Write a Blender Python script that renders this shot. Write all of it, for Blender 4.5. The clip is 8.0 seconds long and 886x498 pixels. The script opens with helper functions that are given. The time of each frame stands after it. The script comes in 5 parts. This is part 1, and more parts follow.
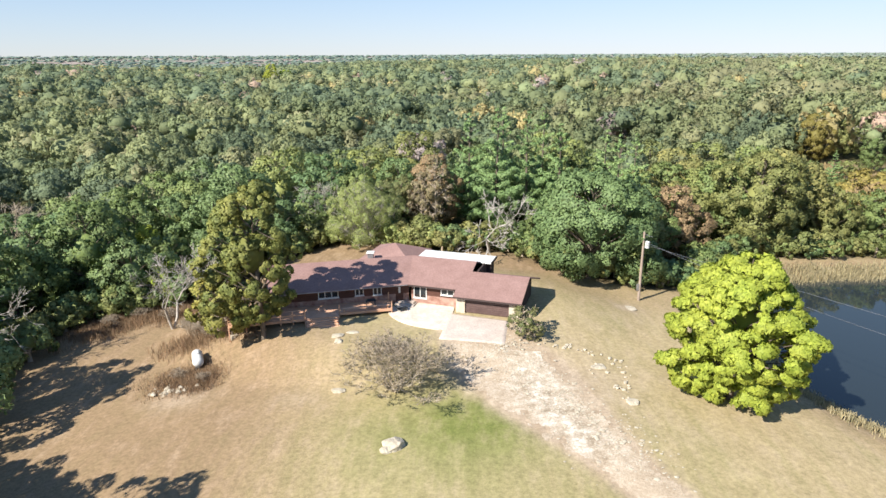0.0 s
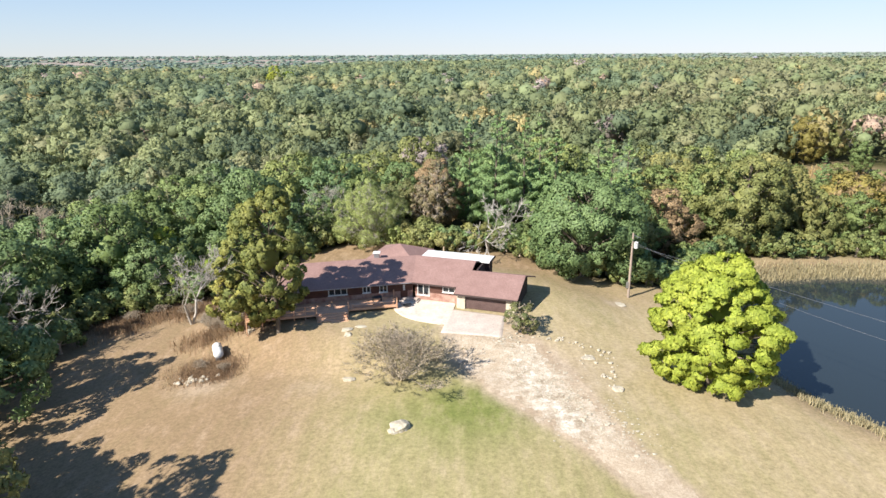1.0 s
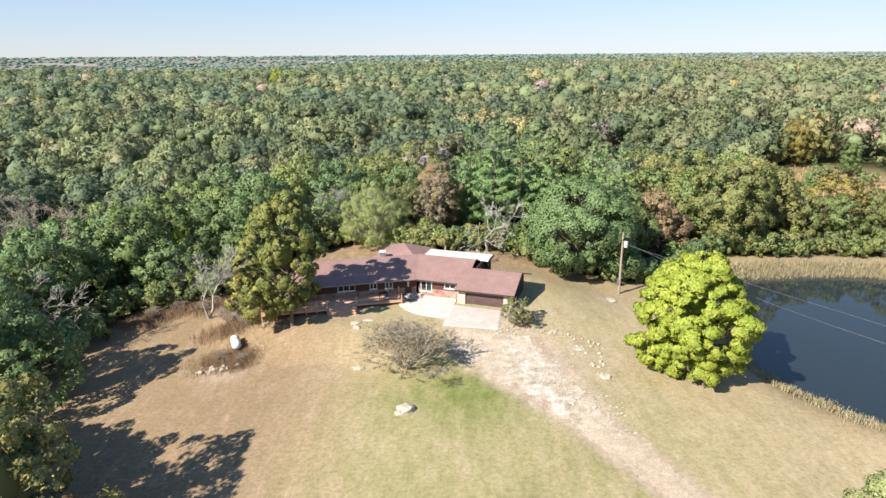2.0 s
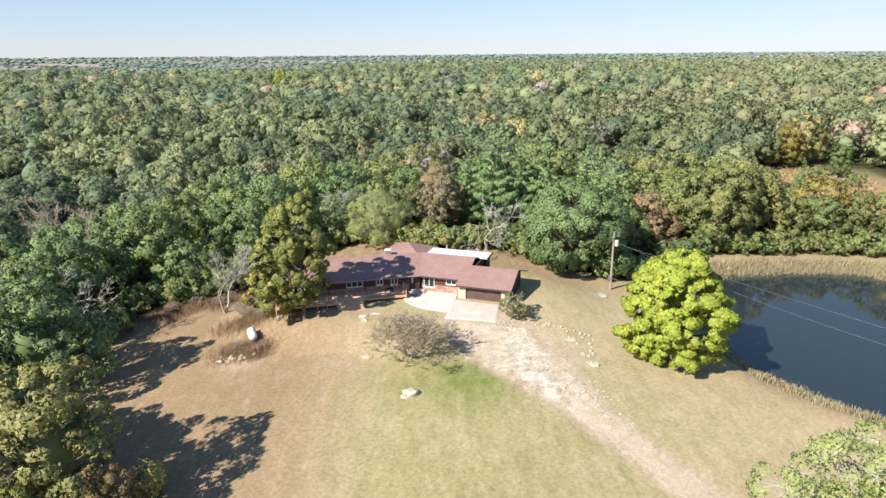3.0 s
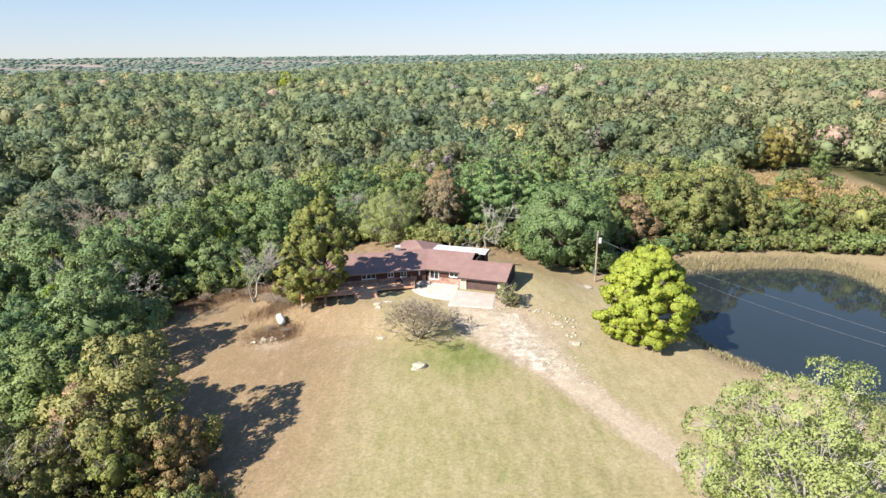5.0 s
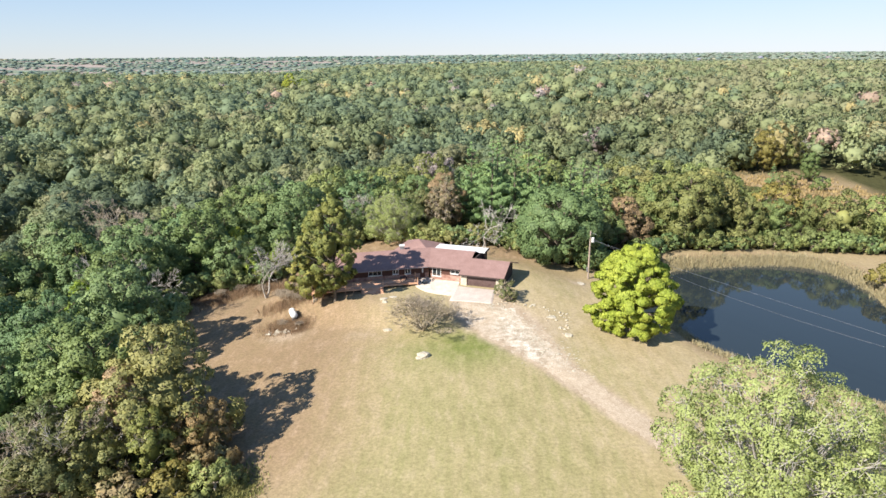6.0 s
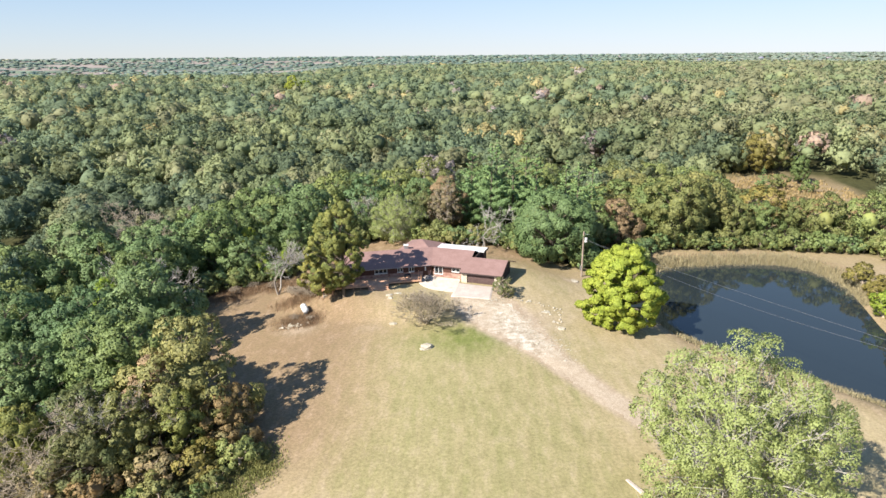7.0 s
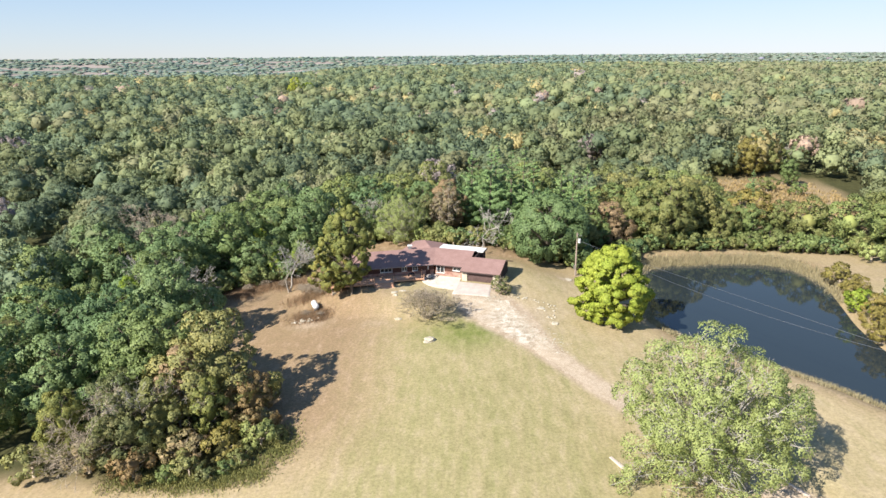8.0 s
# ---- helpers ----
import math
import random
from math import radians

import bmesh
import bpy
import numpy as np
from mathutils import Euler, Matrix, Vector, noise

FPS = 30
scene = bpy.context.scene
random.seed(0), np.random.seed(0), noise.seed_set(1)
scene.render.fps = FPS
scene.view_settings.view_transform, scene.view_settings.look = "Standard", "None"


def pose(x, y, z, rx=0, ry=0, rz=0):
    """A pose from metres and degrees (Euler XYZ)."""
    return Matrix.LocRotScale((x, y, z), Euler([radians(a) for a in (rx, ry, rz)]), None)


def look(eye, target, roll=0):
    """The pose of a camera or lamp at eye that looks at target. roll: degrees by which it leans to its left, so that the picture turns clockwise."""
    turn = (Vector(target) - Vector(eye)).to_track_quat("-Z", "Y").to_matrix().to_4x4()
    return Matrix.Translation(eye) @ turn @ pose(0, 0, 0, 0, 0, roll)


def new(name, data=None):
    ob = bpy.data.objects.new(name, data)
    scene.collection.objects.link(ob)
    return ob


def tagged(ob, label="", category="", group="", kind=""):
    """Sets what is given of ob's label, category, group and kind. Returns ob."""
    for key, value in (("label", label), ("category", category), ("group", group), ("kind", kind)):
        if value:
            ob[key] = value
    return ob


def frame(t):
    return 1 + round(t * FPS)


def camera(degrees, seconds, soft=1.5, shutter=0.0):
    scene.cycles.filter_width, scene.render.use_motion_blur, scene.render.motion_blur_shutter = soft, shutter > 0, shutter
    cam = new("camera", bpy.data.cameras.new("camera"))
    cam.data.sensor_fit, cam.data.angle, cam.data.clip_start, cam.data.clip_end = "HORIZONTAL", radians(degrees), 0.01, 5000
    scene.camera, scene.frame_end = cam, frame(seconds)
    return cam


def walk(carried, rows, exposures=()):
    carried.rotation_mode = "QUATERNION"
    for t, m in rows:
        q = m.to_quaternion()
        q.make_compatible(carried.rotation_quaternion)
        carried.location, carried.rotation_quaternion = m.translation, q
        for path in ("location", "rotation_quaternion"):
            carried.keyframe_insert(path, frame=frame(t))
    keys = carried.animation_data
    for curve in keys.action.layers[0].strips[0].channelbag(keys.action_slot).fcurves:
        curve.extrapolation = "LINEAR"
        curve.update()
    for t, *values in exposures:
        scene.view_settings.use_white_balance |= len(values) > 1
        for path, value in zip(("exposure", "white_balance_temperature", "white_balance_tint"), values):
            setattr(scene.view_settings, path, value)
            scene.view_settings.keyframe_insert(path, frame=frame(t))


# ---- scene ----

# ================= camera =================
cam = camera(70.0, 8.0)
ROWS = [
    (0.0, -0.014, -0.100, 27.763, 0.485, -16.931, 0.238),
    (0.5, 0.012, -2.596, 28.579, 0.550, -16.942, 0.280),
    (1.0, 0.034, -5.152, 29.365, 0.612, -16.951, 0.319),
    (1.5, 0.053, -7.767, 30.129, 0.673, -16.960, 0.353),
    (3.0, 0.090, -15.996, 32.362, 0.845, -16.983, 0.435),
    (3.5, 0.097, -18.872, 33.111, 0.899, -16.989, 0.455),
    (4.0, 0.102, -21.817, 33.875, 0.951, -16.994, 0.471),
    (4.5, 0.105, -24.834, 34.660, 1.001, -16.999, 0.484),
    (6.0, 0.105, -34.327, 37.224, 1.141, -17.009, 0.499),
    (6.5, 0.103, -37.646, 38.172, 1.184, -17.011, 0.496),
    (7.0, 0.100, -41.044, 39.179, 1.225, -17.012, 0.490),
    (7.5, 0.097, -44.524, 40.253, 1.264, -17.012, 0.480),
    (8.0, 0.094, -48.088, 41.400, 1.302, -17.012, 0.466),
]
walk(cam, [(t, pose(x, y, z, 90 + pitch, roll, yaw)) for t, x, y, z, yaw, pitch, roll in ROWS])

# ================= light =================
SUN_FROM = Vector((-0.74, -0.67, 0.75)).normalized()
world = bpy.data.worlds.new("sky")
scene.world = world
world.use_nodes = True
wn = world.node_tree.nodes
wl = world.node_tree.links
sky = wn.new("ShaderNodeTexSky")
sky.sky_type = "NISHITA"
sky.sun_disc = False
sky.sun_elevation = math.asin(SUN_FROM.z)
sky.sun_rotation = math.atan2(SUN_FROM.x, SUN_FROM.y)
sky.altitude = 200.0
sky.air_density = 1.0
sky.dust_density = 0.0
sky.ozone_density = 4.6
wn["Background"].inputs["Strength"].default_value = 0.120
# the haze near the horizon saturates: c / (1 + 0.18 c), then a cool cast


def vmath(op, a, b_):
    v = wn.new("ShaderNodeVectorMath")
    v.operation = op
    for sock, val in zip(v.inputs, (a, b_)):
        if isinstance(val, tuple):
            sock.default_value = val
        else:
            wl.new(val, sock)
    return v.outputs[0]


soft_sky = vmath("DIVIDE", sky.outputs[0], vmath("ADD", vmath("MULTIPLY", sky.outputs[0], (0.18, 0.18, 0.18)), (1.0, 1.0, 1.0)))
wl.new(vmath("MULTIPLY", soft_sky, (1.02, 1.10, 1.29)), wn["Background"].inputs["Color"])
sun = new("sun", bpy.data.lights.new("sun", "SUN"))
sun.data.energy = 5.0
sun.data.angle = radians(0.6)
sun.data.color = (1.0, 0.94, 0.84)
sun.matrix_world = look(SUN_FROM * 200, (0, 0, 0))
scene.view_settings.exposure = 1.02


# ================= materials =================
def nodes_of(name):
    m = bpy.data.materials.new(name)
    m.use_nodes = True
    nt = m.node_tree
    return m, nt.nodes, nt.links, nt.nodes["Principled BSDF"]


def ramp(n, stops):
    r = n.new("ShaderNodeValToRGB")
    el = r.color_ramp.elements
    while len(el) < len(stops):
        el.new(0.5)
    for e, (p, c) in zip(el, stops):
        e.position = p
        e.color = (*c, 1)
    return r


def noise_at(n, l, scale, detail=4.0, coord="Object", rough=0.6, stretch=None):
    co = n.new("ShaderNodeTexCoord")
    t = n.new("ShaderNodeTexNoise")
    t.inputs["Scale"].default_value = scale
    t.inputs["Detail"].default_value = detail
    t.inputs["Roughness"].default_value = rough
    src = co.outputs[coord]
    if stretch:
        mp = n.new("ShaderNodeMapping")
        mp.inputs["Scale"].default_value = stretch
        l.new(src, mp.inputs[0])
        src = mp.outputs[0]
    l.new(src, t.inputs["Vector"])
    return t


def mixed(n, l, a, b, fac, kind="MIX"):
    m = n.new("ShaderNodeMix")
    m.data_type = "RGBA"
    m.blend_type = kind
    for sock, val in ((m.inputs[6], a), (m.inputs[7], b), (m.inputs[0], fac)):
        if hasattr(val, "is_linked"):
            l.new(val, sock)
        elif isinstance(val, (int, float)):
            sock.default_value = val
        else:
            sock.default_value = (*val, 1)
    return m.outputs[2]


def bumped(n, l, bsdf, height, strength, dist):
    b = n.new("ShaderNodeBump")
    b.inputs["Strength"].default_value = strength
    b.inputs["Distance"].default_value = dist
    l.new(height, b.inputs["Height"])
    l.new(b.outputs[0], bsdf.inputs["Normal"])


def surface(name, dark, light, scale, rough=0.8, bump=0.3, dist=0.02, fine=None, metal=0.0, stretch=None, spec=0.3):
    """Two-scale mottled surface."""
    m, n, l, b = nodes_of(name)
    big = noise_at(n, l, scale, stretch=stretch)
    r = ramp(n, [(0.3, dark), (0.7, light)])
    l.new(big.outputs[0], r.inputs[0])
    small = noise_at(n, l, fine or scale * 9, 3.0, stretch=stretch)
    r2 = ramp(n, [(0.3, (0.72, 0.72, 0.72)), (0.7, (1.0, 1.0, 1.0))])
    l.new(small.outputs[0], r2.inputs[0])
    l.new(mixed(n, l, r.outputs[0], r2.outputs[0], 1.0, "MULTIPLY"), b.inputs["Base Color"])
    b.inputs["Roughness"].default_value = rough
    b.inputs["Metallic"].default_value = metal
    b.inputs["Specular IOR Level"].default_value = spec
    bumped(n, l, b, small.outputs[0], bump, dist)
    return m


def leafy(name, a, b2, c, translucent=0.2, patchy=1.0, leafvar=1.0):
    """Foliage: hue varies from tree to tree and from leaf to leaf."""
    m, n, l, b = nodes_of(name)
    ob = n.new("ShaderNodeObjectInfo")
    r = ramp(n, [(0.0, a), (0.5, b2), (1.0, c)])
    big = noise_at(n, l, 0.35, 2.0)
    add = n.new("ShaderNodeMath")
    add.operation = "MULTIPLY_ADD"
    l.new(ob.outputs["Random"], add.inputs[0])
    add.inputs[1].default_value = 0.75
    sub = n.new("ShaderNodeMath")
    sub.operation = "MULTIPLY_ADD"
    l.new(big.outputs[0], sub.inputs[0])
    sub.inputs[1].default_value = 0.7 * patchy
    sub.inputs[2].default_value = -0.23 * patchy - 0.12 * (patchy - 1)
    l.new(sub.outputs[0], add.inputs[2])
    l.new(add.outputs[0], r.inputs[0])
    geo = n.new("ShaderNodeNewGeometry")
    r2 = ramp(n, [(0.0, (1 - 0.36 * leafvar, 1 - 0.32 * leafvar, 1 - 0.40 * leafvar)), (0.5, (0.97, 0.97, 0.97)), (1.0, (1 + 0.28 * leafvar, 1 + 0.25 * leafvar, 1 + 0.12 * leafvar))])
    l.new(geo.outputs["Random Per Island"], r2.inputs[0])
    col = mixed(n, l, r.outputs[0], r2.outputs[0], 1.0, "MULTIPLY")
    l.new(col, b.inputs["Base Color"])
    b.inputs["Roughness"].default_value = 0.62
    b.inputs["Specular IOR Level"].default_value = 0.25
    tr = n.new("ShaderNodeBsdfTranslucent")
    l.new(col, tr.inputs[0])
    mix = n.new("ShaderNodeMixShader")
    mix.inputs[0].default_value = translucent
    l.new(b.outputs[0], mix.inputs[1])
    l.new(tr.outputs[0], mix.inputs[2])
    l.new(mix.outputs[0], n["Material Output"].inputs[0])
    return m


LEAF_GREEN = leafy("leaf_green", (0.140, 0.197, 0.074), (0.190, 0.241, 0.089), (0.294, 0.312, 0.109))
LEAF_DARK = leafy("leaf_dark_green", (0.111, 0.180, 0.084), (0.157, 0.227, 0.097), (0.202, 0.267, 0.116))
LEAF_PINE = leafy("pine_needles", (0.192, 0.290, 0.125), (0.230, 0.329, 0.136), (0.283, 0.377, 0.160), 0.25)
LEAF_OLIVE = leafy("leaf_olive", (0.165, 0.198, 0.074), (0.215, 0.227, 0.085), (0.284, 0.262, 0.103))
LEAF_LIME = leafy("leaf_yellow_green", (0.233, 0.334, 0.058), (0.329, 0.410, 0.069), (0.446, 0.464, 0.086), 0.4)
LEAF_PALE = leafy("leaf_pale_green", (0.299, 0.354, 0.120), (0.361, 0.403, 0.158), (0.425, 0.450, 0.206), 0.3, 1.3, 0.5)
LEAF_GOLD = leafy("leaf_gold", (0.200, 0.178, 0.054), (0.265, 0.220, 0.067), (0.316, 0.243, 0.079))
LEAF_RUST = leafy("leaf_rust", (0.240, 0.171, 0.078), (0.302, 0.209, 0.105), (0.364, 0.256, 0.143))
LEAF_PEACH = leafy("leaf_peach_brown", (0.26, 0.19, 0.11), (0.33, 0.235, 0.14), (0.38, 0.27, 0.165))
LEAF_TURN = leafy("leaf_turning", (0.120, 0.150, 0.060), (0.200, 0.195, 0.085), (0.370, 0.270, 0.160), 0.2, 1.9)
LEAF_OAK = leafy("leaf_mixed_oak", (0.174, 0.200, 0.062), (0.273, 0.260, 0.073), (0.446, 0.358, 0.084), 0.2, 1.6)
BARK = surface("bark", (0.10, 0.08, 0.06), (0.22, 0.18, 0.14), 3.0, 0.9, 0.6, 0.03, stretch=(1, 1, 0.25))
BARK_GREY = surface("weathered_grey_bark", (0.34, 0.31, 0.28), (0.54, 0.50, 0.45), 3.0, 0.9, 0.5, 0.02)
TWIG = surface("twig", (0.35, 0.285, 0.21), (0.50, 0.42, 0.325), 2.0, 0.9, 0.2, 0.01)
LEAF_DRY = leafy("leaf_dry", (0.198, 0.164, 0.087), (0.245, 0.205, 0.118), (0.276, 0.237, 0.152))

ROOF = surface("brown_shingle", (0.265, 0.160, 0.140), (0.320, 0.200, 0.178), 0.8, 0.9, 0.4, 0.02, fine=6.0)
SIDING = surface("dark_red_siding", (0.075, 0.03, 0.022), (0.12, 0.055, 0.04), 1.2, 0.7, 0.3, 0.01, stretch=(1, 1, 6))
BRICKFACE = surface("old_brick", (0.240, 0.106, 0.078), (0.504, 0.350, 0.286), 1.5, 0.9, 0.4, 0.01)
MORTAR = surface("mortar", (0.32, 0.26, 0.22), (0.45, 0.38, 0.33), 4.0, 0.95)
CREAM = surface("cream_brick", (0.48, 0.41, 0.32), (0.62, 0.56, 0.46), 2.0, 0.9, 0.3, 0.01)
GARDOOR = surface("brown_garage_door", (0.10, 0.062, 0.058), (0.145, 0.095, 0.088), 1.5, 0.5, 0.15, 0.005)
DARKWALL = surface("dark_wall", (0.05, 0.035, 0.035), (0.085, 0.06, 0.055), 1.0, 0.8, 0.3, 0.01, stretch=(6, 6, 1))
WHITE = surface("white_paint", (0.66, 0.66, 0.64), (0.80, 0.80, 0.78), 1.5, 0.5, 0.1, 0.003)
WHITEROOF = surface("white_membrane", (0.68, 0.69, 0.68), (0.82, 0.83, 0.82), 0.5, 0.6, 0.2, 0.01)
DECKWOOD = surface("red_cedar_deck", (0.588, 0.331, 0.204), (0.756, 0.460, 0.306), 1.3, 0.8, 0.3, 0.01, stretch=(1, 6, 6))
CONCRETE = surface("concrete", (0.493, 0.408, 0.350), (0.650, 0.560, 0.485), 0.35, 0.9, 0.3, 0.01, fine=5.0)
PATIO = surface("pale_gravel", (0.559, 0.476, 0.389), (0.783, 0.703, 0.613), 0.9, 0.95, 0.6, 0.03, fine=5.0)
STONE = surface("limestone", (0.38, 0.325, 0.245), (0.60, 0.54, 0.43), 1.6, 0.9, 0.6, 0.04)
METAL = surface("galvanised", (0.32, 0.33, 0.35), (0.5, 0.5, 0.52), 3.0, 0.45, 0.1, 0.003, metal=0.8)
POLEWOOD = surface("weathered_pole", (0.26, 0.20, 0.16), (0.42, 0.34, 0.28), 2.0, 0.9, 0.4, 0.01, stretch=(4, 4, 0.4))
BLACK = surface("black_rubber", (0.02, 0.02, 0.02), (0.04, 0.04, 0.04), 4.0, 0.6)
DRYGRASS = leafy("dry_grass", (0.28, 0.20, 0.10), (0.36, 0.27, 0.14), (0.44, 0.34, 0.20), 0.3)
BROWNBRUSH = leafy("brown_brush", (0.22, 0.135, 0.085), (0.28, 0.185, 0.12), (0.37, 0.27, 0.18), 0.25)
REED = leafy("reed", (0.356, 0.302, 0.189), (0.454, 0.394, 0.257), (0.540, 0.487, 0.351), 0.3)

gl, gn, glk, gb = nodes_of("window_glass")
gb.inputs["Base Color"].default_value = (0.02, 0.025, 0.03, 1)
gb.inputs["Roughness"].default_value = 0.05
GLASS = gl
wt, n, l, b = nodes_of("pond_water")
b.inputs["Base Color"].default_value = (0.022, 0.030, 0.034, 1)
b.inputs["Roughness"].default_value = 0.03
b.inputs["IOR"].default_value = 1.33
rip = noise_at(n, l, 1.2, 3.0)
bumped(n, l, b, rip.outputs[0], 0.12, 0.03)
WATER = wt


# ================= the lie of the land =================
POND = [(36.5, 57.5), (38.0, 68.0), (38.5, 79.0), (42.0, 84.5), (50.0, 87.0), (60.0, 88.0), (68.0, 87.5), (73.0, 83.5), (74.0, 75.0),
        (71.5, 65.0), (68.5, 54.0), (67.5, 44.0), (68.0, 34.0), (67.0, 24.0), (60.0, 27.0), (54.0, 35.0), (47.0, 42.0), (41.0, 48.0)]
WATER_Z = -4.2


def closed_curve(pts, per=8):
    p = np.array(pts, float)
    out = []
    k = len(p)
    for i in range(k):
        a, b_, c, d = p[i - 1], p[i], p[(i + 1) % k], p[(i + 2) % k]
        for j in range(per):
            t = j / per
            out.append(0.5 * (2 * b_ + (c - a) * t + (2 * a - 5 * b_ + 4 * c - d) * t * t + (3 * b_ - a - 3 * c + d) * t ** 3))
    return np.array(out)


SHORE = closed_curve(POND)


def inside_dist(poly, x, y):
    """Signed distance to a closed outline, positive inside."""
    x, y = np.asarray(x, float), np.asarray(y, float)
    shape = np.broadcast(x, y).shape
    x, y = np.broadcast_to(x, shape).ravel(), np.broadcast_to(y, shape).ravel()
    best = np.full(x.shape, 1e9)
    inside = np.zeros(x.shape, bool)
    for (ax, ay), (bx, by) in zip(poly, np.roll(poly, -1, axis=0)):
        dx, dy = bx - ax, by - ay
        t = np.clip(((x - ax) * dx + (y - ay) * dy) / (dx * dx + dy * dy + 1e-9), 0, 1)
        best = np.minimum(best, (x - ax - t * dx) ** 2 + (y - ay - t * dy) ** 2)
        cross = ((ay > y) != (by > y)) & (x < (bx - ax) * (y - ay) / (by - ay + 1e-12) + ax)
        inside ^= cross
    d = np.sqrt(best)
    return np.where(inside, d, -d).reshape(shape)


def ease(a, b_, x):
    t = np.clip((x - a) / (b_ - a), 0, 1)
    return t * t * (3 - 2 * t)


def rough(x, y, wl_, seed=0.0):
    """Smooth pseudo-random relief, about -1 to 1, of that wavelength."""
    k = 6.283 / wl_
    return (np.sin(k * x + 1.3 * seed + 1.7 * np.sin(k * 0.61 * y + seed)) + np.sin(k * 0.83 * y + 2.1 * seed + 1.9 * np.sin(k * 0.47 * x - seed))
            + np.sin(k * 0.55 * (x + y) + seed)) / 3


def ground_z(x, y):
    x, y = np.asarray(x, float), np.asarray(y, float)
    q = np.abs(x - 5)
    q = np.where(q < 40, 0.0022 * q * q, 3.52 + 0.1 * (q - 40))
    z = -1.3 - np.minimum(q, 9.5) - 0.05 * np.minimum(np.maximum(43 - y, 0), 60)
    d = np.hypot((x + 5) / 22, (y - 70) / 14)
    w = ease(1.35, 0.75, d)
    z = z * (1 - w) + w * -0.15
    # the bank of the pond keeps above the water
    side = ease(30, 42, x) * ease(130, 100, x) * ease(-20, 10, y) * ease(125, 100, y)
    z = z * (1 - side) + np.maximum(z, -3.3) * side
    r = np.hypot(x, y)
    far = ease(105, 190, np.hypot(x * 0.8, y))
    rise = -9 + 13 * ease(100, 900, r) + 4 * rough(x, y, 420, 1.0) * ease(150, 500, r) + 2 * rough(x, y, 170, 3.0) + 3.5 * ease(20, 110, x)
    rise = rise + 5 * np.exp(-((x - 124) / 48) ** 2 - ((y - 222) / 38) ** 2)
    side2 = ease(-0.12, -0.3, x / np.maximum(y, 50))
    rise = rise - 24 * side2 * ease(780, 1500, r)
    rise = rise - 13 * ease(1200, 2700, r)
    rise = rise + ease(3000, 4800, r) * (30 - rise)
    z = z * (1 - far) + rise * far
    shore = inside_dist(SHORE, np.clip(x, -200, 300), np.clip(y, -200, 300))
    carve = ease(-5.0, 1.5, shore)
    return z * (1 - carve) + (WATER_Z - 0.9) * carve


# open land: the yard, the pond's bank, a clearing
YARD = [(-62, -60), (-64, 10), (-40, 13), (-29, 11.5), (-21, 18), (-24.5, 25), (-30, 32), (-37, 38.5), (-46.5, 51), (-50, 66), (-47, 76), (-36, 80), (-27, 92), (-19, 101), (-10, 100), (-4, 93),
        (6, 93.5), (12, 89), (17, 84), (24, 80), (33, 81), (37, 90), (46, 95), (60, 96), (76, 95), (90, 92), (110, 86), (125, 70), (120, -60)]
YARD_LINE = closed_curve(YARD, 4)
GLADE = closed_curve([(84, 118), (104, 117), (120, 140), (130, 172), (122, 190), (102, 184), (88, 172), (80, 148)], 4)


def wooded(x, y):
    """Signed distance into the wood, negative over open land."""
    return np.minimum(-inside_dist(YARD_LINE, x, y), -inside_dist(GLADE, x, y))


# ================= mesh helpers =================
def mesh_of(name, verts, faces, material=None, smooth=False):
    me = bpy.data.meshes.new(name)
    verts = np.asarray(verts, np.float32)
    if isinstance(faces, np.ndarray):
        k = faces.shape[1]
        me.vertices.add(len(verts))
        me.vertices.foreach_set("co", verts.ravel())
        me.loops.add(faces.size)
        me.loops.foreach_set("vertex_index", faces.astype(np.int32).ravel())
        me.polygons.add(len(faces))
        me.polygons.foreach_set("loop_start", np.arange(0, faces.size, k, dtype=np.int32))
        me.polygons.foreach_set("loop_total", np.full(len(faces), k, np.int32))
        me.update(calc_edges=True)
    else:
        me.from_pydata(verts.tolist(), [], faces)
    if smooth:
        me.polygons.foreach_set("use_smooth", np.ones(len(me.polygons), bool))
    if material:
        me.materials.append(material)
    return me


def child(name, me, parent, label=""):
    ob = new(name, me)
    ob.parent = parent
    if label:
        tagged(ob, label=label)
    return ob


def part(name, bm, material, parent, label="", smooth=False):
    me = bpy.data.meshes.new(name)
    bm.to_mesh(me)
    bm.free()
    if smooth:
        me.polygons.foreach_set("use_smooth", np.ones(len(me.polygons), bool))
    me.materials.append(material)
    return child(name, me, parent, label)


def thing(name, m, label, category, group="", kind=""):
    ob = new(name)
    ob.empty_display_size = 0.3
    ob.matrix_world = m
    return tagged(ob, label, category, group, kind)


def box(bm, x0, x1, y0, y1, z0, z1, bevel=0.0):
    r = bmesh.ops.create_cube(bm, size=1, matrix=Matrix.Translation(((x0 + x1) / 2, (y0 + y1) / 2, (z0 + z1) / 2)) @ Matrix.Diagonal((x1 - x0, y1 - y0, z1 - z0, 1)))
    if bevel:
        es = list({e for v in r["verts"] for e in v.link_edges})
        bmesh.ops.bevel(bm, geom=es, offset=bevel, segments=1, affect="EDGES")
    return bm


def box_part(name, dims, material, parent, label="", bevel=0.01):
    return part(name, box(bmesh.new(), *dims, bevel=bevel), material, parent, label)


